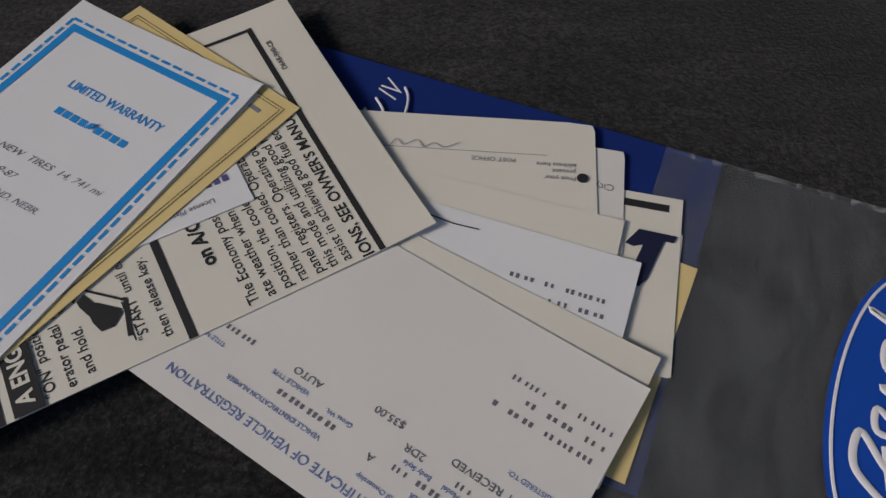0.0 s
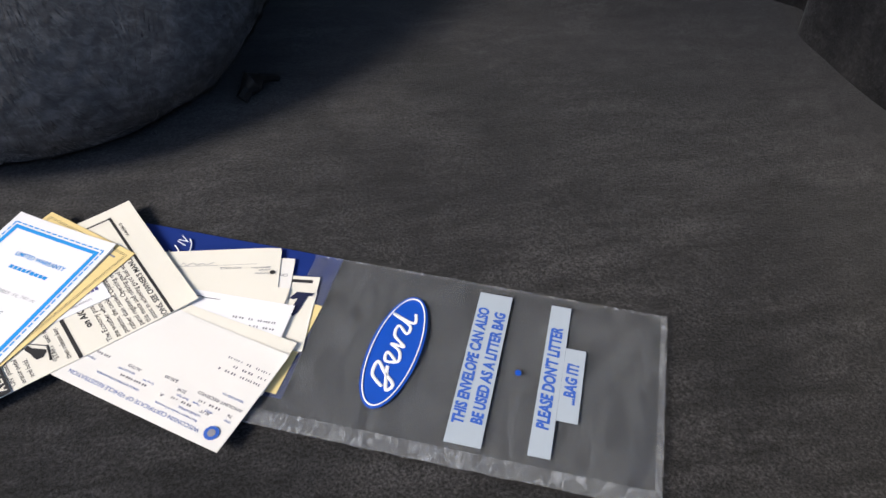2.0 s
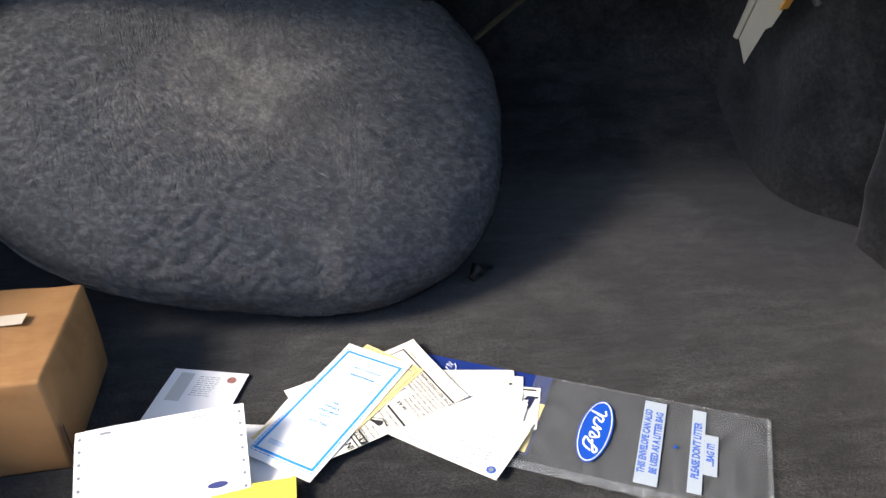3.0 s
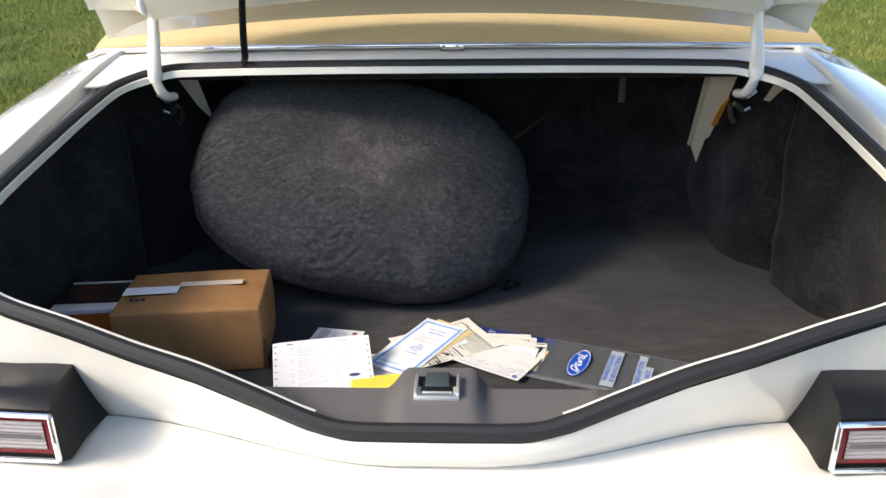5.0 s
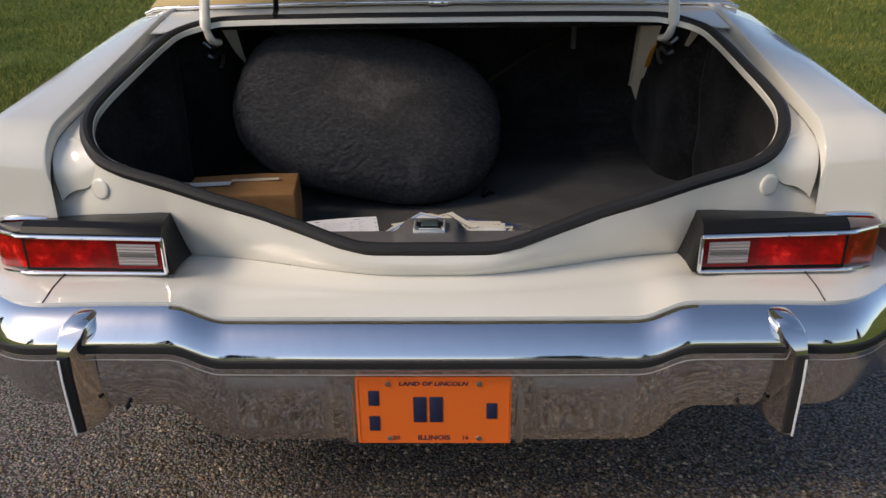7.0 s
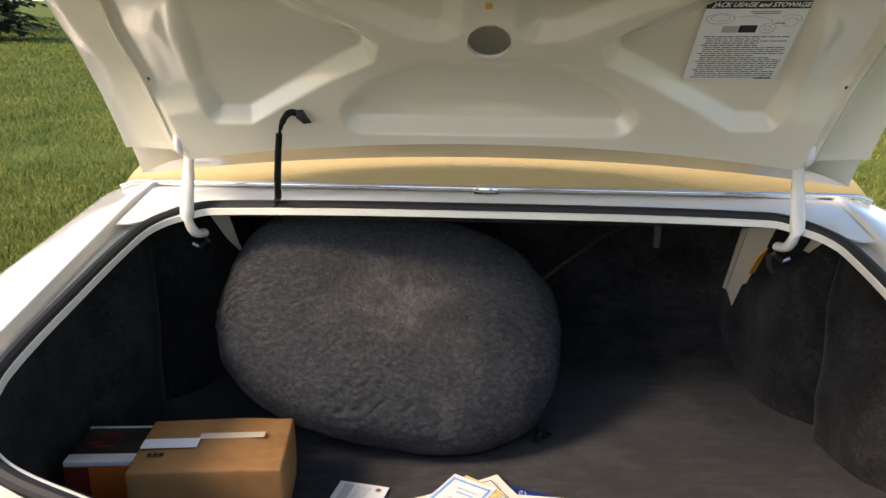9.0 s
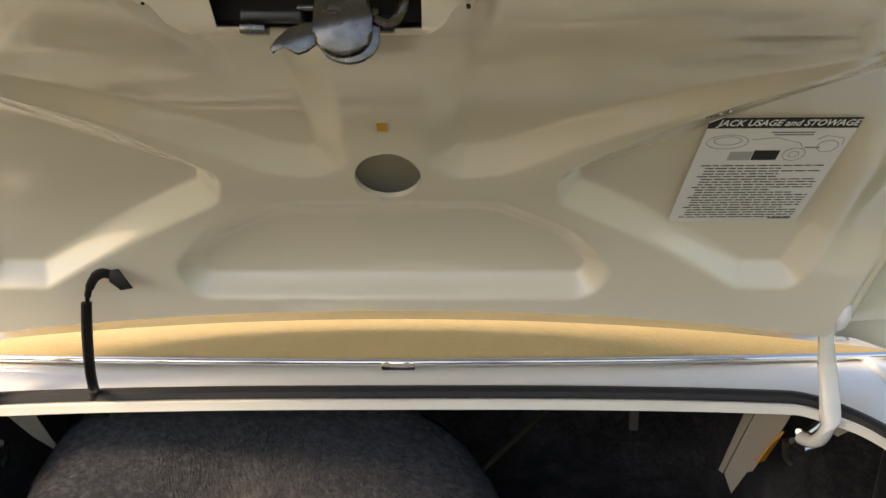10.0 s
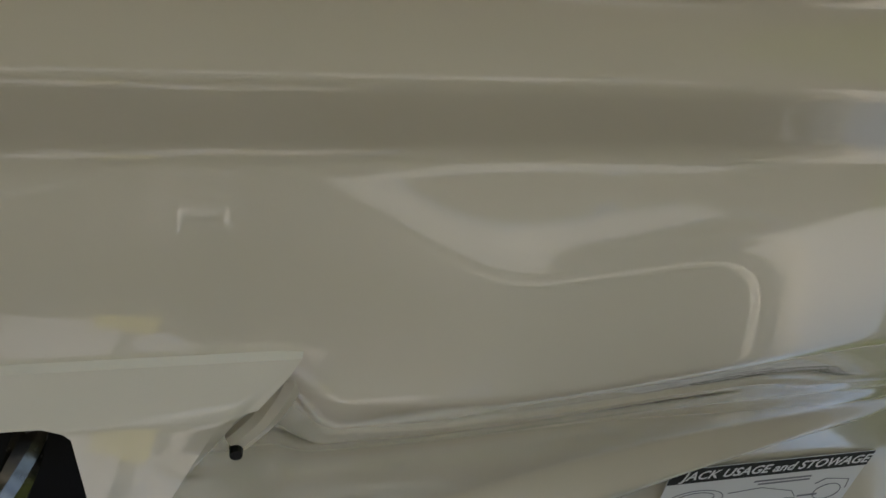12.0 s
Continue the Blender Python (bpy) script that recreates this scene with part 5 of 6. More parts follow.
part("torsion_rod", tube([(0.12, 1.05, 0.83), (0.30, 1.22, 0.915), (0.52, 1.36, 0.99)], 0.005, 8), make("brass_rod", (0.035, 0.027, 0.014), 0.7, 0.4), car, "thin brass coloured rod")

# ---------------------------------------------------------------- sill trim and striker
def sill_trim():
    """A moulded shelf behind the seal, with a raised block under the striker."""
    rows = []
    for i in range(81):
        x = -0.30 + 0.60 * i / 80
        y0, z0 = seal_bottom(x)
        y0, z0 = y0 + 0.028, z0 + 0.004
        hump = 1 - smoothstep(0.048, 0.082, abs(x + 0.003))
        top, back = 0.682 + 0.019 * hump, 0.142 + 0.030 * hump
        rows.append([(x, y0, z0 - 0.003), (x, y0 + 0.022, max(top - 0.006, z0 - 0.014)), (x, max(y0 + 0.034, 0.082), max(top, z0 - 0.02)), (x, max(back, y0 + 0.05), top), (x, max(back, y0 + 0.05) + 0.005, top - 0.005),
                     (x, max(back, y0 + 0.05) + 0.010, FLOOR)])
    return grid(rows)


part("sill_trim", sill_trim(), GREY, car, "grey plastic sill trim")

# striker
striker = new("latch_striker")
striker.parent = car
striker["label"] = "zinc plated latch striker with a dark insert"
ZS = 0.7035
SATIN = make("satin_zinc", (0.9, 0.9, 0.89), 0.48, 1.0)
part("frame_bar", block(-0.0385, 0.0285, 0.080, 0.088, ZS - 0.007, ZS + 0.003, 0.002), SATIN, striker)
for x in (-0.0362, 0.0262):
    part("frame_post", block(x - 0.0024, x + 0.0024, 0.084, 0.138, ZS - 0.006, ZS + 0.007, 0.0015), SATIN, striker)
    part("post_foot", block(x * 0.86 - 0.005 * 0.14 - 0.003, x * 0.86 - 0.005 * 0.14 + 0.003, 0.092, 0.112, ZS - 0.004, ZS + 0.001, 0.001), SATIN, striker)
part("slot", block(-0.034, 0.024, 0.087, 0.142, ZS - 0.006, ZS + 0.0002, 0.001), BLACK, striker)
part("insert", block(-0.0235, 0.0135, 0.112, 0.150, ZS - 0.004, ZS + 0.0035, 0.0025, 3), make("grey_green_insert", (0.045, 0.065, 0.065), 0.3), striker)
part("insert_rim", block(-0.0275, 0.0175, 0.0925, 0.0965, ZS - 0.004, ZS + 0.003, 0.0015), SATIN, striker)

# ---------------------------------------------------------------- spare wheel under its cover
COVER_AT = Matrix.Translation((-0.208, 0.910, 0.790)) @ Matrix.Rotation(radians(21.1), 4, "Z") @ Matrix.Rotation(radians(-53.2), 4, "X") @ Matrix.Rotation(radians(21.6), 4, "Y")


def cover_point(th, a):
    """A carpet cover drawn over the spare wheel, which leans back in the trunk: a soft, slightly lumpy drum."""
    c, s = math.cos(th), math.sin(th)
    e = 2.55
    rr = (abs(c) ** e + abs(s) ** e) ** (-1 / e)
    k = abs(math.cos(a)) ** 0.55
    d = math.copysign(abs(math.sin(a)) ** 0.8, math.sin(a)) * 0.098
    x, z = rr * c * 0.404 * k, rr * s * 0.319 * k
    wob = 0.012 * noise.noise((x * 4, d * 6, z * 4)) + 0.010 * noise.noise((x * 1.6 + 5, d, z * 1.6)) + 0.007 * noise.noise((x * 9 + 2, d * 8, z * 17)) + 0.004 * noise.noise((x * 30, d * 30, z * 42))
    wob += 0.0075 * noise.noise(((x + 0.6 * z) * 44, d * 60, (z - 0.6 * x) * 92)) * (0.6 + noise.noise((x * 5, d * 5, z * 5 + 3)))
    return Vector((x * (1 + wob), d * (1 + wob * 2), z * (1 + wob)))


def spare_cover():
    n, m = 380, 130
    return grid([[cover_point(2 * math.pi * i / n, -math.pi / 2 + math.pi * j / m) for i in range(n)] for j in range(m + 1)], True)


def cover_pile(count):
    """Short matted fibres brushed across the cover."""
    rng = random.Random(17)
    verts, faces, normals = [], [], []
    while len(faces) < count:
        th, a = rng.uniform(0, 2 * math.pi), -math.asin(rng.uniform(-0.85, 1) if rng.random() < 0.4 else math.sqrt(rng.random()))
        if rng.random() > 0.15 + abs(math.cos(a)) ** 0.5:
            continue
        p = cover_point(th, a)
        o = (cover_point(th + 0.02, a) - p).cross(cover_point(th, min(a + 0.02, 1.55)) - p)
        if o.length < 1e-9:
            continue
        o.normalize()
        if o.dot(p) < 0:
            o = -o
        w = noise.noise_vector(p * 14) + Vector((0.55, 0, -0.9))
        t = w - o * w.dot(o)
        t = t.normalized() if t.length > 1e-4 else Vector((1, 0, 0))
        side = o.cross(t) * rng.uniform(0.0005, 0.0012)
        tip = p + t * rng.uniform(0.008, 0.015) + o * rng.uniform(0.0003, 0.0024)
        n = len(verts)
        verts += [tuple(p + side), tuple(p - side), tuple(tip)]
        normals += [tuple(o + 0.25 * t)] * 3
        faces.append((n, n + 1, n + 2))
    me = bpy.data.meshes.new("carpet_nap")
    me.from_pydata(verts, [], faces)
    me.shade_smooth()
    me.normals_split_custom_set_from_vertices(normals)
    me.materials.append(PILE)
    return me


spare = thing("spare_wheel", "spare wheel under a fuzzy charcoal carpet cover, leaning back", "spare wheel", COVER_AT)
part("carpet_cover", spare_cover(), COVER, spare, "charcoal carpet cover")
pile = new("carpet_nap", cover_pile(190000))
pile.parent = spare
pile["kind"] = "stuff"
strap_pts = curve_through([(0.128, 0.775, 0.556), (0.140, 0.790, 0.566), (0.150, 0.806, 0.560), (0.163, 0.818, 0.551)], 6)
tag = thing("cover_tag", "black cord end with a knot beside the spare wheel", "cord")
part("cord", tube(strap_pts, [0.007 - 0.0002 * k for k in range(19)], 8), BLACK, tag)
part("knot", tube([(0.132, 0.784, 0.560), (0.139, 0.789, 0.567), (0.146, 0.794, 0.566)], [0.007, 0.013, 0.007], 10), BLACK, tag)

# ---------------------------------------------------------------- cardboard box
box = thing("cardboard_box", "brown cardboard shipping box with white labels, on the trunk carpet", "box", pose(-0.508, 0.502, FLOOR, 0, 0, 7.5))


def carton_shell():
    """A worn carton: bulged lid and side, softened corners."""
    bm = block(-0.142, 0.138, -0.098, 0.098, 0, 0.135, 0.005, 3)
    bmesh.ops.subdivide_edges(bm, edges=[e for e in bm.edges if e.calc_length() > 0.05], cuts=8, use_grid_fill=True)
    for v in bm.verts:
        x, y, z = v.co
        k = z / 0.135
        v.co.z += 0.006 * k * (1 - (x / 0.14) ** 2) * (1 - (y / 0.1) ** 2) + 0.003 * k * noise.noise((x * 12, y * 12, 0))
        if x > 0.1:
            v.co.x += 0.008 * math.sin(min(1, max(0, k)) * math.pi) * (1 - (y / 0.11) ** 2)
        v.co.y += 0.002 * noise.noise((x * 15, z * 15, 5))
    return bm


part("carton", carton_shell(), CARDBOARD, box)
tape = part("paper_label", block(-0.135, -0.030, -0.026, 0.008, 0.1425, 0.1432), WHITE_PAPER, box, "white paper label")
part("tape_strip", block(-0.032, 0.092, 0.005, 0.026, 0.1424, 0.1430), paper_material("buff_tape", (0.62, 0.52, 0.40)), box, "buff paper tape")
for k in range(3):
    part("ink_stamp", prism([(-0.112 + 0.011 * k + 0.0045 * math.cos(a * 1.05), -0.046 + 0.0065 * math.sin(a * 1.05)) for a in range(6)], 0.1408, 0.1414), INK, box)
part("flap_gap", prism([(0.1400, -0.0985), (0.1440, -0.0985), (0.1445, -0.096), (0.1400, -0.096)], 0.004, 0.068), make("dark_flap_gap", (0.05, 0.025, 0.012), 0.9), box)


# ---------------------------------------------------------------- papers: builders
SHEETS = {}


def paper(name, cx, cy, w, h, ang, z, mat, label, category="paper", curl=0.0, wave=0.0004, thick=0.0005, round_corner=0.0):
    """A sheet lying on the stack; its own x runs along its print, its own y to the head of the print."""
    nx, ny = 14, 14

    def top(x, y):
        d = min(1.0, (2 * abs(x) / w)) ** 4 * min(1.0, (2 * abs(y) / h)) ** 4
        return wave * noise.noise((x * 18 + cx * 50, y * 18 + cy * 30, 3.3)) + curl * d

    rows = []
    for j in range(ny + 1):
        row = []
        for i in range(nx + 1):
            x, y = (i / nx - 0.5) * w, (j / ny - 0.5) * h
            zz = top(x, y)
            if round_corner and abs(x) > w / 2 - round_corner and abs(y) > h / 2 - round_corner:
                dx, dy = abs(x) - w / 2 + round_corner, abs(y) - h / 2 + round_corner
                r = math.hypot(dx, dy)
                if r > round_corner:
                    x -= math.copysign(dx - dx / r * round_corner, x)
                    y -= math.copysign(dy - dy / r * round_corner, y)
            row.append((x, y, zz))
        rows.append(row)
    bm = thicken(grid(rows), thick)
    high = max(v.co.z - top(v.co.x, v.co.y) for v in bm.verts)
    for v in bm.verts:
        v.co.z -= high
    ob = part(name, bm, mat, angle=80)
    ob.matrix_basis = pose(cx, cy, z, 0, 0, ang)
    SHEETS[ob.name] = top
    return tagged(ob, label, category)


def lay_on(sheet, ob):
    """Lays print down on its sheet's own surface."""
    top, m = SHEETS[sheet.name], ob.matrix_basis
    for v in ob.data.vertices:
        p = m @ v.co
        v.co.z += top(p.x, p.y) + 0.00022 - m.translation.z
    return ob


def printed(ob, text, x, y, size, mat, ang=0, align="CENTER", squeeze=1.0, shear=0.0, bold=0.0, z=0.0):
    t = lay_on(ob, letters("lettering", text, size, mat, ob, pose(x, y, 0, 0, 0, ang), align, squeeze, shear, bold))
    for v in t.data.vertices:
        v.co.z += z
    return t


def rules(ob, name, rows, mat, z=0.0, h=0.0016):
    cut_rows = []
    for x, y, w, *hh in rows:
        k = hh[0] if hh else h
        nx, ny = max(1, int(w / 0.012)), max(1, int(k / 0.012))
        for i in range(nx):
            for j in range(ny):
                cut_rows.append((x + w * i / nx, y - k / 2 + k * (j + 0.5) / ny, w / nx, k / ny))
    return lay_on(ob, bars(name, cut_rows, mat, ob, pose(0, 0, 0), h))


def typed(ob, x, y, w, mat, h=0.0020):
    """A typed word that is not spelt out: one small bar for each of its characters."""
    n = max(1, round(w / 0.0023))
    return rules(ob, "typed_word", [(x + k * w / n + 0.12 * w / n * ((k * 5 + n) % 3), y, (0.34, 0.5, 0.42)[(k * 3 + n) % 3] * w / n, h * (0.8 + 0.2 * ((k * 7 + n) % 3) / 2)) for k in range(n)], mat)


def frame_rows(w, h, t):
    """Four bars as a printed border round w x h, t thick."""
    return [(-w / 2, h / 2 - t / 2, w, t), (-w / 2, -h / 2 + t / 2, w, t), (-w / 2, 0, t, h - 2 * t), (w / 2 - t, 0, t, h - 2 * t)]


def text_bars(rng, x0, x1, y, word=(0.004, 0.011), gap=0.0016, h=0.0012):
    out, x = [], x0
    while x < x1 - 0.003:
        w = min(rng.uniform(*word), x1 - x)
        out.append((x, y, w, h))
        x += w + gap
    return out


def slip(name, tr, w, h, ang, z, mat, label, category="paper", **kw):
    """A sheet placed by its far right corner."""
    a = radians(ang)
    cx = tr[0] - (w / 2 * math.cos(a) - h / 2 * math.sin(a))
    cy = tr[1] - (w / 2 * math.sin(a) + h / 2 * math.cos(a))
    return paper(name, cx, cy, w, h, ang, z, mat, label, category, **kw)


RNG = random.Random(7)
TYPED = make("typewriter_ink", (0.14, 0.14, 0.16), 0.7)
P0 = FLOOR + 0.003

# ---------------------------------------------------------------- owner's folder half out of the plastic envelope
folder = slip("owner_folder", (0.222, 0.545), 0.215, 0.140, -20.4, P0 + 0.0012, BLUE_CARD, "royal blue card folder sticking out of the plastic envelope", "folder", thick=0.0010)
at = folder.matrix_basis.inverted() @ Vector((0.087, 0.577, P0))
printed(folder, "IV", at.x + 0.000, at.y + 0.004, 0.0145, WHITE_INK, 80, squeeze=0.72, shear=0.25, bold=-0.0001, z=0.0)
curl_pts = curve_through([(0, 0, 0), (0.006, -0.006, 0), (0.003, -0.011, 0), (-0.002, -0.007, 0), (0.004, -0.012, 0), (0.011, -0.016, 0), (0.015, -0.008, 0), (0.013, 0.004, 0), (0.009, 0.010, 0)], 6)
part("script_stroke", tube([Vector((at.x + p.x - 0.004, at.y + p.y - 0.003, 0.0014)) for p in curl_pts], 0.0006, 6), WHITE_INK, folder, "white script stroke")

envelope = thing("plastic_envelope", "clear plastic literature envelope with blue print, empty end", "envelope", pose(0.312, 0.420, P0, 0, 0, -19.96))


def film_sheet():
    """The envelope's upper film: slightly rucked, edges pressed flat."""
    rows = []
    for j in range(41):
        row = []
        for i in range(73):
            x, y = -0.150 + 0.2885 * i / 72, -0.078 + 0.162 * j / 40
            e = min(x + 0.15, 0.1385 - x, y + 0.078, 0.084 - y)
            z = 0.002 + 0.0018 * smoothstep(0, 0.02, e) * smoothstep(-0.125, -0.085, x) * (1 + noise.noise((x * 24, y * 24, 1))) + 0.0030 * noise.noise((x * 75, y * 22, 4)) * (1 - smoothstep(0.004, 0.030, y + 0.078))
            row.append((x, y, z))
        rows.append(row)
    return thicken(grid(rows), 0.0003)


part("film", film_sheet(), FILM, envelope, "clear crinkled polythene film")
for nm, x0, x1, y0, y1 in (("side_seam", -0.15, 0.1385, 0.0828, 0.0845), ("side_seam", -0.15, 0.1385, -0.0785, -0.066), ("end_seam", 0.134, 0.139, -0.078, 0.084)):
    part(nm, block(x0, x1, y0, y1, 0.0032, 0.0042), FILM_SEAM_GLINT, envelope)


def ellipse(a, b, n=64):
    return [(a * math.cos(2 * math.pi * i / n), b * math.sin(2 * math.pi * i / n)) for i in range(n)]


badge = part("oval_badge", prism(ellipse(0.053, 0.0195), 0, 0.0003), OVAL_BLUE, envelope, "blue oval emblem with a white rim")
badge.matrix_basis = pose(-0.0598, 0.0035, 0.0062, 0, 0, 86)
ring_pts = [Vector((x, y, 0.0006)) for x, y in ellipse(0.0505, 0.0172, 72)]
part("badge_rim", tube(ring_pts, 0.0006, 6, True), WHITE_INK, badge)
sw = curve_through([(-0.034, -0.002, 0), (-0.026, 0.008, 0), (-0.014, 0.008, 0), (-0.022, 0.0, 0), (-0.030, -0.009, 0), (-0.036, -0.006, 0), (-0.028, -0.003, 0), (-0.016, 0.000, 0)], 6)
part("badge_stroke", tube([p + Vector((0, 0, 0.0008)) for p in sw], 0.0013, 6, flat=0.3), WHITE_INK, badge)
sw = curve_through([(-0.010, -0.004, 0), (-0.004, 0.004, 0), (-0.012, 0.003, 0), (-0.010, -0.006, 0), (-0.001, -0.004, 0), (0.004, 0.004, 0), (0.004, -0.006, 0), (0.012, 0.004, 0), (0.022, 0.004, 0), (0.016, -0.004, 0), (0.024, -0.004, 0),
                    (0.032, 0.012, 0), (0.027, -0.006, 0), (0.036, -0.005, 0)], 6)
part("badge_stroke", tube([p + Vector((0, 0, 0.0008)) for p in sw], 0.0012, 6, flat=0.3), WHITE_INK, badge)


def white_patch(x0, x1, y0, y1):
    ob = part("white_patch", block(x0, x1, y0, y1, 0.0056, 0.0060), make("film_white_print", (0.36, 0.41, 0.46), 0.6), envelope, "white printed panel")
    return ob


white_patch(-0.008, 0.0178, -0.0625, 0.074)
white_patch(0.049, 0.0645, -0.060, 0.0735)
white_patch(0.0646, 0.0797, -0.029, 0.0345)
for text, x, y, size in (("THIS ENVELOPE CAN ALSO", -0.0015, 0.0055, 0.0114), ("BE USED AS A LITTER BAG", 0.0115, 0.0055, 0.0114), ("PLEASE DON'T LITTER", 0.0565, 0.0065, 0.0120), ("...BAG IT!", 0.0720, 0.003, 0.0115)):
    letters("lettering", text, size, BLUE_INK, envelope, pose(x, y, 0.0063, 0, 0, 90), "CENTER", 0.76, 0.12, 0.00045)
part("ink_dot", prism([(0.033 + x, 0.004 + y) for x, y in ellipse(0.0024, 0.0026, 16)], 0.0060, 0.0063), OVAL_BLUE, envelope)

# ---------------------------------------------------------------- slips fanned out on the folder
slip("yellow_slip", (0.204, 0.495), 0.09, 0.085, -24, P0 + 0.0024, YELLOW_PAPER, "yellow paper slip under the fanned papers", "paper")
card = slip("parts_card", (0.203, 0.525), 0.14, 0.074, -11.5, P0 + 0.0032, CREAM_PAPER, "cream card with dark blue heading under other papers", "card")
rules(card, "heading_bar", [(0.048, 0.0315, 0.017, 0.0034)], INK)
part("numeral", prism([(0.0520, -0.0035), (0.0565, -0.0050), (0.0590, -0.0015), (0.0640, 0.0160), (0.0675, 0.0160), (0.0685, 0.0190), (0.0545, 0.0195), (0.0500, 0.0125), (0.0530, 0.0115), (0.0565, 0.0130)], 0.0007, 0.0009), NAVY, card)
slip("white_slip", (0.2005, 0.509), 0.12, 0.058, -13, P0 + 0.0028, WARM_PAPER, "off-white paper slip lying under a card", "paper")
s2 = slip("city_card", (0.183, 0.548), 0.125, 0.05, -7, P0 + 0.0040, WARM_PAPER, "off-white printed card with small blue print", "card", round_corner=0.002)
printed(s2, "City", 0.055, 0.006, 0.0045, GREY_INK, 180)
s3 = slip("return_card", (0.172, 0.561), 0.148, 0.055, -3.5, P0 + 0.0047, CREAM_PAPER, "cream mailing card with handwriting", "card", round_corner=0.003)
for text, x, y in (("POST OFFICE", 0.034, 0.0062), ("Print your", 0.0600, -0.0012), ("present", 0.0615, 0.0022), ("address here", 0.0585, 0.0052)):
    printed(s3, text, x, y, 0.0030, GREY_INK, 180)
rules(s3, "rule_line", [(-0.03, 0.0095, 0.085, 0.0003)], GREY_INK)
PENCIL_GREY = make("grey_pencil", (0.33, 0.33, 0.36), 0.7)
hand = curve_through([(-0.012, 0.013, 0), (-0.008, 0.009, 0), (-0.005, 0.013, 0), (-0.002, 0.010, 0), (0.003, 0.013, 0), (0.006, 0.0095, 0), (0.010, 0.012, 0), (0.014, 0.010, 0), (0.02, 0.013, 0)], 5)
part("handwriting", tube([p + Vector((0, 0, 0.0008)) for p in hand], 0.00018, 5), PENCIL_GREY, s3)
part("bullet", prism([(0.0685 + a * 0.0022, -0.001 + b * 0.0022) for a, b in ellipse(1, 1, 14)], 0.0008, 0.0010), INK, s3)
s4 = slip("envelope", (0.179, 0.5135), 0.165, 0.05, -16, P0 + 0.0053, CREAM_PAPER, "cream paper envelope with a torn slit", "envelope")
part("slit", tube([(0.012, 0.006, 0.0008), (0.022, 0.0045, 0.0009), (0.032, 0.0048, 0.0008)], 0.00025, 5), INK, s4)
s5 = slip("typed_slip", (0.183, 0.495), 0.155, 0.045, -18.5, P0 + 0.0059, WHITE_PAPER, "white slip with typed lines", "paper")
for x, y, w in ((0.034, -0.0065, 0.010), (0.0465, -0.0065, 0.005), (0.0545, -0.0065, 0.015), (0.050, -0.0125, 0.008), (0.0605, -0.0125, 0.010)):
    typed(s5, x, y + 0.009, w, TYPED)
slip("window_envelope", (0.185, 0.458), 0.165, 0.05, -29.5, P0 + 0.0064, CREAM_PAPER, "cream envelope under the registration paper", "envelope")

# ---------------------------------------------------------------- vehicle registration
reg = paper("registration_paper", 0.076, 0.460, 0.190, 0.088, 147.6, P0 + 0.0070, WARM_PAPER, "off-white vehicle registration certificate, printed in blue", "paper", curl=0.001)
PALE_BLUE = make("pale_blue_ink", (0.14, 0.2, 0.42), 0.7)
printed(reg, "WISCONSIN CERTIFICATE OF VEHICLE REGISTRATION", -0.074, 0.0355, 0.0046, PALE_BLUE, 0, "LEFT", 1.02)
for text, x, y in (("Not Valid for Transfer of Ownership", -0.068, 0.0302), ("LICENSE NUMBER", -0.068, 0.0262), ("VEHICLE IDENTIFICATION NUMBER", -0.016, 0.0276), ("TITLE NUMBER", 0.030, 0.0200),
                   ("VEHICLE TYPE", -0.004, 0.0180), ("Gross Wt.", -0.022, 0.0190), ("Body Style", -0.052, 0.0190), ("Model", -0.062, 0.0190), ("MAKE", -0.074, 0.0205), ("YEAR", -0.090, 0.0212), ("REGISTERED TO:", -0.088, 0.0040)):
    printed(reg, text, x, y, 0.0024, PALE_BLUE, 0, "LEFT", 1.0)
for text, x, y in (("76", -0.088, 0.0172), ("2DR", -0.047, 0.0148), ("A", -0.034, 0.0236), ("AUTO", -0.006, 0.0135), ("$35.00", -0.036, 0.0098), ("AMOUNT RECEIVED", -0.0915, 0.0105), ("AUT", -0.073, 0.0222)):
    printed(reg, text, x, y, 0.0036, TYPED, 0, "LEFT", 1.15)
for x, y, words in ((-0.057, 0.0222, (0.009, 0.006)), (-0.018, 0.0225, (0.024,)), (0.022, 0.0140, (0.018,)), (-0.077, 0.0160, (0.010, 0.006)), (-0.0905, -0.0125, (0.018, 0.010, 0.003)),
                    (-0.0915, -0.0180, (0.008, 0.010, 0.005)), (-0.0915, -0.0236, (0.013, 0.005, 0.013))):
    for w in words:
        typed(reg, x, y, w, TYPED)
        x += w + 0.003
part("seal_stamp", prism([(-0.083 + 0.0052 * math.cos(a * 0.2618) * (1 + 0.06 * (a % 2)), 0.0335 + 0.0052 * math.sin(a * 0.2618) * (1 + 0.06 * (a % 2))) for a in range(24)], 0.0008, 0.0010), BLUE_INK, reg, "round blue seal")
part("seal_centre", prism([(-0.083 + 0.003 * math.cos(a * 0.7854), 0.0335 + 0.003 * math.sin(a * 0.7854)) for a in range(8)], 0.0010, 0.0012), GREY_INK, reg)

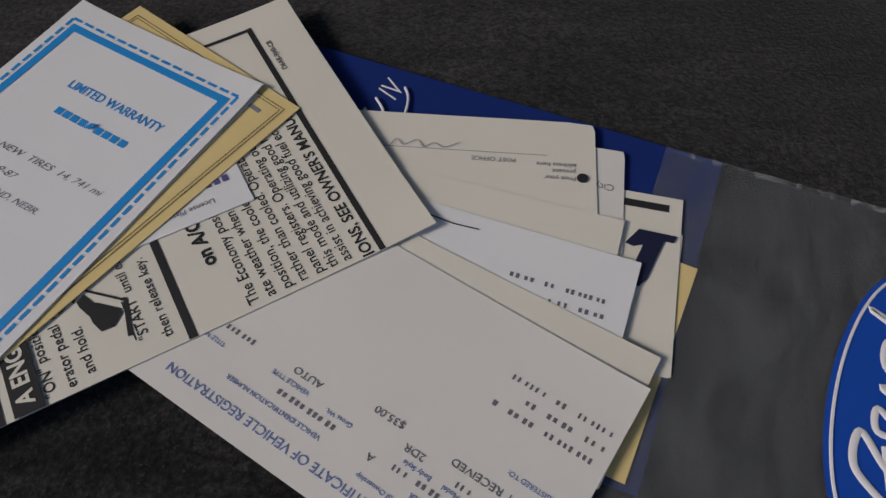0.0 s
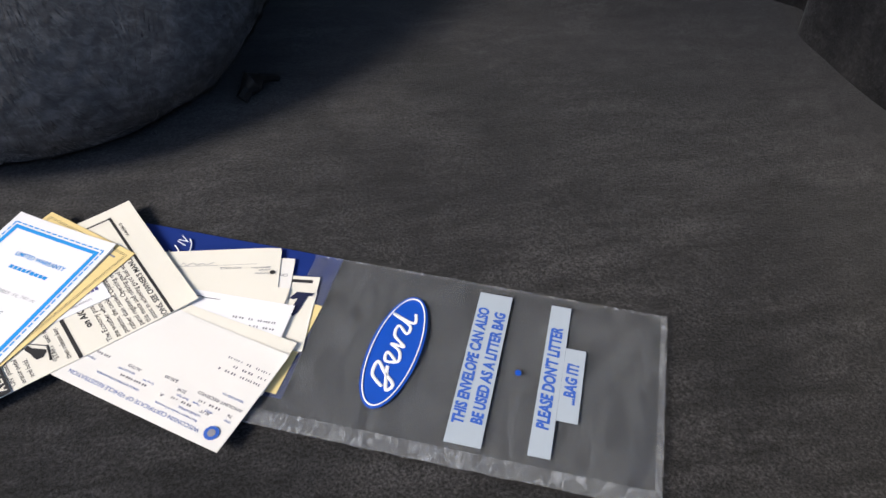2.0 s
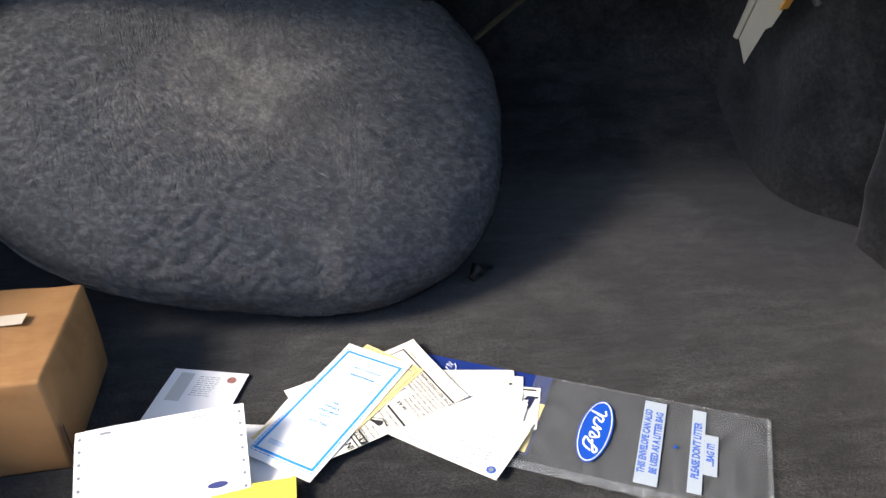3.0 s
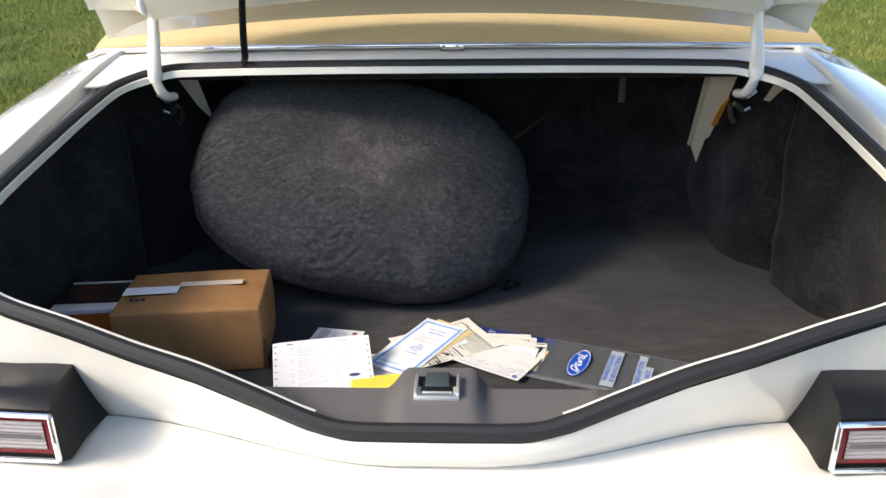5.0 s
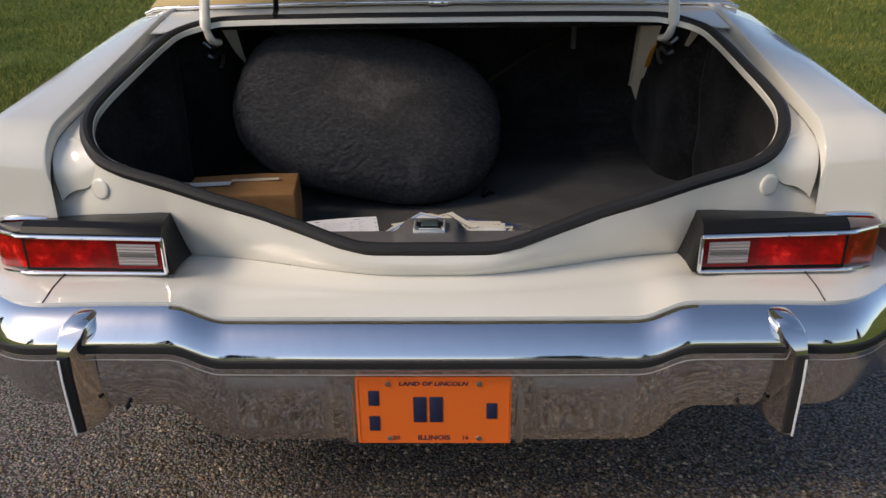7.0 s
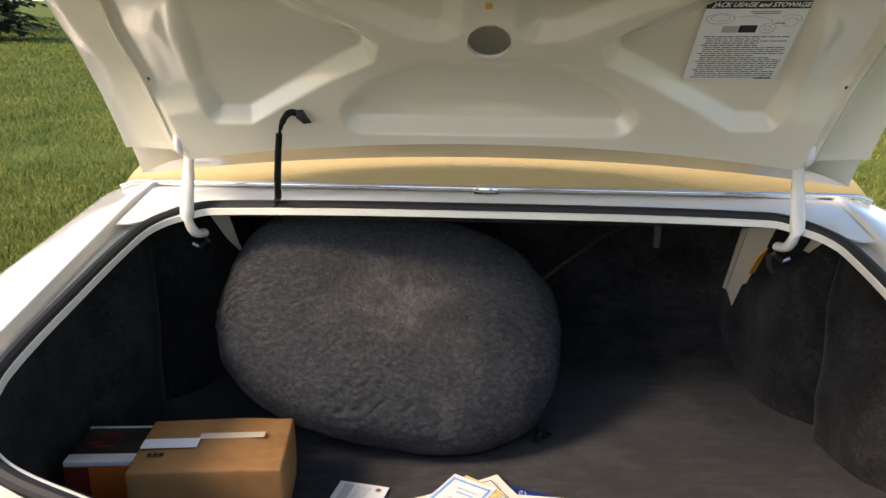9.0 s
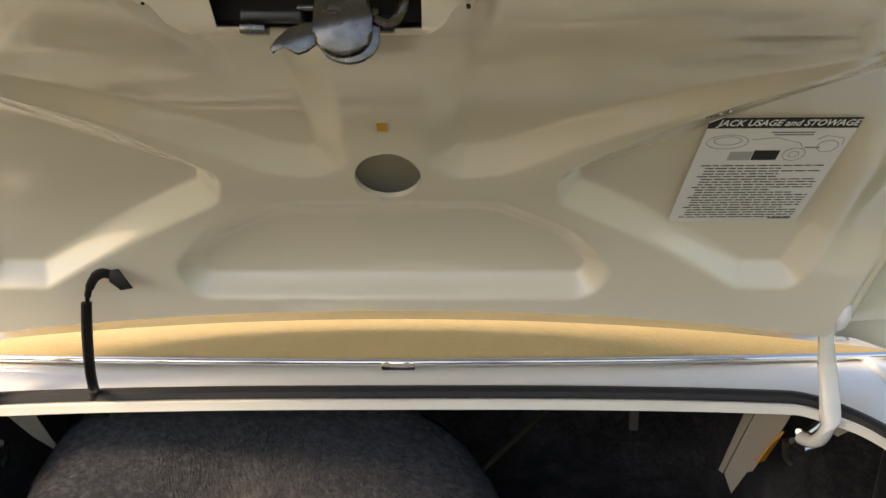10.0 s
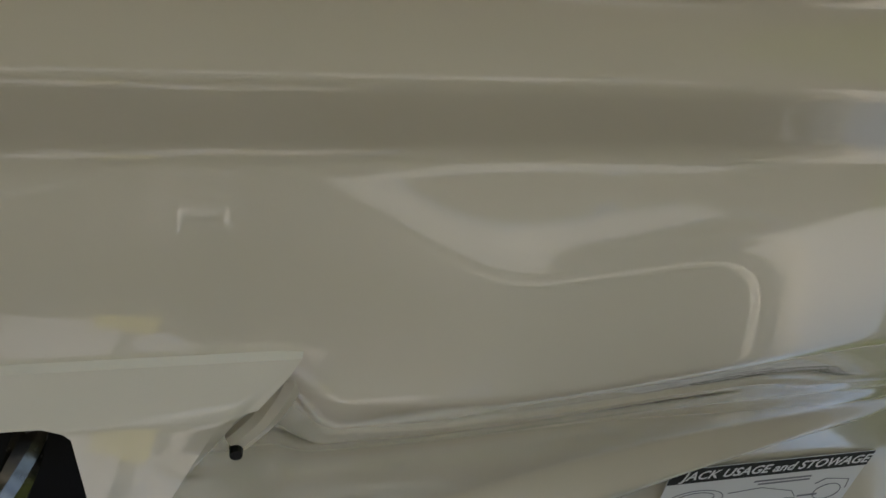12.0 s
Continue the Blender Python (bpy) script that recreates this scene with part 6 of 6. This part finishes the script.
# ---------------------------------------------------------------- owner's information leaflet
man = paper("instruction_sheet", -0.009, 0.520, 0.140, 0.192, 120.4, P0 + 0.0078, CREAM_PAPER, "cream instruction sheet with bold black print", "paper", curl=0.002)
for _bar in [(-0.070, -0.0742, 0.130, 0.0024), (-0.070, -0.0035, 0.05, 0.0030), (0.058, -0.040, 0.0018, 0.068), (-0.070, 0.0590, 0.05, 0.002)]:
    rules(man, "rule_line", [_bar], INK)
for i, (text, y) in enumerate((("The Economy position, the temper-", -0.0262), ("ate weather when the compressor or", -0.0322), ("position, the cooled air is discharged", -0.0384), ("rather than cooled. Operating your", -0.0444),
                               ("panel registers. Operating other", -0.0504), ("this mode and utilizing good fuel ec", -0.0560), ("assist in achieving good fuel econ", -0.0612))):
    printed(man, text, -0.068, y, 0.0058, INK, 0, "LEFT", 0.96)
printed(man, "IONS, SEE OWNER'S MANUAL", -0.070, -0.0690, 0.0062, INK, 0, "LEFT", 0.98, 0, 0.0001)
printed(man, "on A/C", -0.046, -0.0182, 0.0072, INK, 0, "LEFT", 1, 0, 0.00025)
printed(man, '"START" until eng', -0.0625, 0.0108, 0.0051, INK, 0, "LEFT")
printed(man, "then release key.", -0.0655, 0.0036, 0.0051, INK, 0, "LEFT")
rules(man, "underline", [(-0.0615, 0.0137, 0.0165, 0.0004)], INK)
printed(man, '"ON" position', -0.068, 0.0430, 0.0051, INK, 0, "LEFT")
printed(man, "erator pedal 1/4 th", -0.068, 0.0365, 0.0051, INK, 0, "LEFT")
printed(man, "and hold.", -0.066, 0.0300, 0.0051, INK, 0, "LEFT")
part("black_band", prism([(-0.070, 0.0455), (-0.020, 0.0455), (-0.020, 0.0550), (-0.070, 0.0550)], 0.0008, 0.0010), INK, man)
printed(man, "A ENGINE", -0.067, 0.0502, 0.0078, CREAM_PAPER, 0, "LEFT", 0.95, 0, 0.0002, z=0.0009)
printed(man, "IN", -0.069, 0.0665, 0.0110, INK, 0, "LEFT", 1, 0, 0.0004)


def pictogram(name, corners):
    """A flat printed figure on the sheet, its corners in tenths of a millimetre along and across the print."""
    lay_on(man, part(name, prism([(-0.045 + x * 1e-4, 0.0216 + y * 1e-4) for x, y in corners], 0.0, 0.0001), INK, man))


pictogram("pictogram", [(74, 57), (90, 26), (40, 3), (38, -5), (-23, -70), (-42, -72), (-80, -33), (-78, 12), (-32, 29), (-5, 31), (48, 53)])
pictogram("pictogram_bar", [(16, -88), (8, -101), (-142, -78), (-138, -60)])
pictogram("pictogram_bar", [(112, 19), (0, -100), (-8, -95), (104, 24)])
pictogram("pictogram_arrow", [(101, 50), (73, 65), (84, 73), (55, 120), (68, 128), (103, 80), (116, 88)])
printed(man, "D6AB-9J40-CB", 0.030, -0.0790, 0.0034, INK, 0, "LEFT", 0.9)

# ---------------------------------------------------------------- slip, yellow sheet, tyre warranty
tick = paper("expiry_slip", -0.0365, 0.503, 0.150, 0.050, 209.5, P0 + 0.0085, WHITE_PAPER, "white licence slip with purple typed line", "paper")
PURPLE = make("purple_ink", (0.1, 0.09, 0.25), 0.7)
for k in range(11):
    if k not in (3, 6):
        rules(tick, "typed_mark", [(-0.070 + 0.0034 * k, 0.0105, 0.0024, 0.0032)], PURPLE)
printed(tick, "License Plate No", -0.062, 0.0185, 0.0034, GREY_INK, 0, "LEFT")
printed(tick, "Expires end of", -0.072, 0.0030, 0.0034, GREY_INK, 0, "LEFT")
for _bar in ((-0.072, 0.0055, 0.13, 0.0003), (-0.02, -0.004, 0.0003, 0.018)):
    rules(tick, "rule_line", [_bar], GREY_INK)
yel = paper("yellow_form", -0.051, 0.5070, 0.098, 0.215, -37, P0 + 0.0091, YELLOW_PAPER, "yellow carbon form with double ruled border", "paper")
rules(yel, "border_line", frame_rows(0.090, 0.206, 0.00035) + frame_rows(0.0872, 0.2032, 0.00030), make("brown_ink", (0.10, 0.075, 0.04), 0.7))
for _bar in ((0.03, 0.096, 0.008, 0.002), (0.004, 0.098, 0.008, 0.002)):
    rules(yel, "print_line", [_bar], GREY_INK)
back = paper("backing_sheet", -0.063, 0.4985, 0.100, 0.222, -29.8, P0 + 0.0097, WARM_PAPER, "off-white sheet with a torn perforated edge", "paper")
PENCIL = make("pen_stroke", (0.17, 0.17, 0.19), 0.7)
war = paper("warranty_card", -0.062, 0.500, 0.100, 0.226, -29.4, P0 + 0.0103, WHITE_PAPER, "white tyre warranty card with a blue border", "card", curl=0.0012)
rules(war, "solid_border", frame_rows(0.0862, 0.2002, 0.0036), CYAN_INK)
dash = []
for s in (-1, 1):
    x = -0.0450
    while x < 0.0435:
        dash.append((x, s * 0.1025, min(0.0046, 0.0452 - x), 0.0014))
        x += 0.0062
    y = -0.0985
    while y < 0.1005:
        dash.append((s * 0.0452 - 0.0007, y, 0.0014, 0.0046))
        y += 0.0062
rules(war, "dashed_border", dash, CYAN_INK)
printed(war, "LIMITED WARRANTY", 0.0055, 0.0735, 0.0062, CYAN_INK, 0, squeeze=0.84, bold=0.00005)
rules(war, "brand_bar", [(-0.0135 + 0.0042 * k, 0.0605, 0.0034, 0.0034) for k in range(4)], CYAN_INK)
rules(war, "brand_bar", [(0.0075 + 0.0042 * k, 0.0605, 0.0034, 0.0034) for k in range(4)], CYAN_INK)
part("brand_wing", prism([(0.0035, 0.0585), (0.0062, 0.0590), (0.0072, 0.0625), (0.0050, 0.0618)], 0.0009, 0.0011), CYAN_INK, war)
for text, y, x in (("TIRE", 0.0045, 0.002), ("OWNER'S", -0.0035, 0.002), ("ADJUSTMENT", -0.0115, 0.002), ("POLICY", -0.0195, 0.002), ("AUTO TIRES", -0.0325, 0.002)):
    printed(war, text, x, y, 0.0054, CYAN_INK, 0, squeeze=0.92, bold=0.00012)
for text, x, y, size in (("NEW  TIRES  14, 741 mi", 0.006, 0.0375, 0.0044), ("JUNE 9-87", -0.013, 0.0275, 0.0044), ("GRAND ISLAND, NEBR.", -0.006, 0.0195, 0.0040)):
    printed(war, text, x, y, size, PENCIL, 2, squeeze=1.15, shear=0.35, bold=-0.00006)
rules(war, "small_print", [(-0.034, -0.080, 0.05, 0.0008), (-0.034, -0.0825, 0.04, 0.0008), (-0.034, -0.085, 0.045, 0.0008)], CYAN_INK)
paper("loose_slip", -0.098, 0.492, 0.060, 0.10, -28, P0 + 0.0076, CREAM_PAPER, "cream slip peeping out under the warranty card", "paper")
paper("loose_slip", -0.110, 0.470, 0.060, 0.10, -24, P0 + 0.0070, WARM_PAPER, "off-white slip peeping out under the warranty card", "paper")

# ---------------------------------------------------------------- papers beside them
env = paper("return_envelope", -0.243, 0.535, 0.105, 0.105, -10, P0 + 0.0008, WHITE_PAPER, "white folded leaflet with grey panel and red crest", "paper")
rules(env, "grey_panel", [(-0.040, 0.018, 0.020, 0.055)], make("pale_grey_print", (0.5, 0.5, 0.48), 0.8))
rules(env, "small_print", [r for k in range(10) for r in text_bars(RNG, -0.012, 0.018, 0.040 - 0.004 * k, h=0.0010)], GREY_INK)
part("crest", prism([(0.034 + 0.006 * math.cos(a * 0.5236), 0.037 + 0.006 * math.sin(a * 0.5236)) for a in range(12)], 0.0008, 0.0010), make("red_brown_print", (0.28, 0.12, 0.1), 0.8), env)
lower = paper("invoice_sheet", -0.155, 0.415, 0.120, 0.130, -6, P0 + 0.0016, WHITE_PAPER, "white invoice sheet under the computer form", "paper")
pad = thing("leaflet_stack", "stack of folded white leaflets under the computer form", "papers", pose(-0.222, 0.412, P0, 0, 0, 12))
for k in range(5):
    part("leaflet", block(-0.062 + 0.002 * (k % 3), 0.060 - 0.002 * (k % 2), -0.024, 0.022 + 0.002 * (k % 2), 0.0050 * k, 0.0050 * k + 0.0046, 0.001), WARM_PAPER, pad)
form = paper("computer_form", -0.236, 0.384, 0.186, 0.124, 12.5, 0.580, WHITE_PAPER, "white computer form with columns of faint print and punched edges", "paper", curl=-0.003, wave=0.0015)
form.matrix_basis = pose(-0.236, 0.384, 0.580, 25, 0, 12.5)
FAINT = make("faint_grey_ink", (0.56, 0.56, 0.60), 0.8)
for x0, x1, name in ((-0.060, -0.050, "number_column"), (-0.046, 0.016, "text_column"), (0.022, 0.038, "price_column"), (0.044, 0.060, "price_column")):
    rules(form, name, [r for k in range(24) if (k + int(x0 * 900)) % 7 for r in text_bars(RNG, x0, x1 - 0.004 * (k % 4), 0.045 - 0.0038 * k, (0.004, 0.012), 0.0022, 0.0015)], FAINT)
rules(form, "heading_bar", [(-0.066, 0.0545, 0.012, 0.003)], GREY_INK)
rules(form, "heading_bar", [(0.030, 0.0540, 0.02, 0.0012)], GREY_INK)
for k in range(8):
    for sx in (-0.0875, 0.0875):
        hole = part("punch_hole", prism([(sx + 0.0019 * a, 0.052 - 0.0148 * k + 0.0019 * b) for a, b in ellipse(1, 1, 10)], 0.0, 0.0001), GREY_INK, form)
        lay_on(form, hole)
badge = part("form_badge", prism([(0.058 + 0.011 * a, -0.030 + 0.0036 * b) for a, b in ellipse(1, 1, 24)], 0.0, 0.0001), make("navy_print", (0.03, 0.04, 0.16), 0.7), form)
lay_on(form, badge)
ycard = paper("yellow_card", -0.132, 0.352, 0.092, 0.046, 9, P0 + 0.0150, BRIGHT_YELLOW, "bright yellow printed card on the papers", "card")
rules(ycard, "small_print", [r for k in range(5) for r in text_bars(RNG, -0.04, 0.038, 0.015 - 0.006 * k, h=0.0012)], make("olive_ink", (0.45, 0.4, 0.08), 0.8))

# ---------------------------------------------------------------- second carton beside the brown box
carton = thing("parts_carton", "black, white and orange parts carton beside the brown box", "box", pose(-0.735, 0.50, FLOOR, 0, 0, 6))
part("carton_body", block(-0.055, 0.075, -0.046, 0.09, 0.0, 0.112, 0.003), make("black_carton", (0.02, 0.016, 0.016), 0.5), carton)
part("white_band", block(-0.0565, 0.0765, -0.0475, -0.017, 0.104, 0.1135, 0.001), WHITE_INK, carton)
part("orange_band", block(-0.0565, 0.0765, -0.0472, -0.0395, 0.02, 0.1035, 0.001), make("orange_carton", (0.55, 0.12, 0.015), 0.6), carton)
part("red_panel", prism([(-0.055, -0.0480), (-0.010, -0.0480), (-0.010, -0.0474), (-0.055, -0.0474)], 0.022, 0.102), make("dark_red_carton", (0.16, 0.02, 0.012), 0.6), carton)
part("edge_band", block(-0.0565, 0.0765, 0.084, 0.0915, 0.104, 0.1134, 0.001), make("pale_card_edge", (0.55, 0.55, 0.53), 0.7), carton)
DARK_RED = make("dark_red_print", (0.30, 0.035, 0.02), 0.6)
for _bar in ((-0.03, 0.062, 0.05, 0.004), (-0.028, 0.050, 0.05, 0.004), (-0.034, 0.026, 0.03, 0.005), (-0.02, 0.012, 0.04, 0.005)):
    bars("red_bar", [_bar], DARK_RED, carton, pose(0, 0, 0.1129))
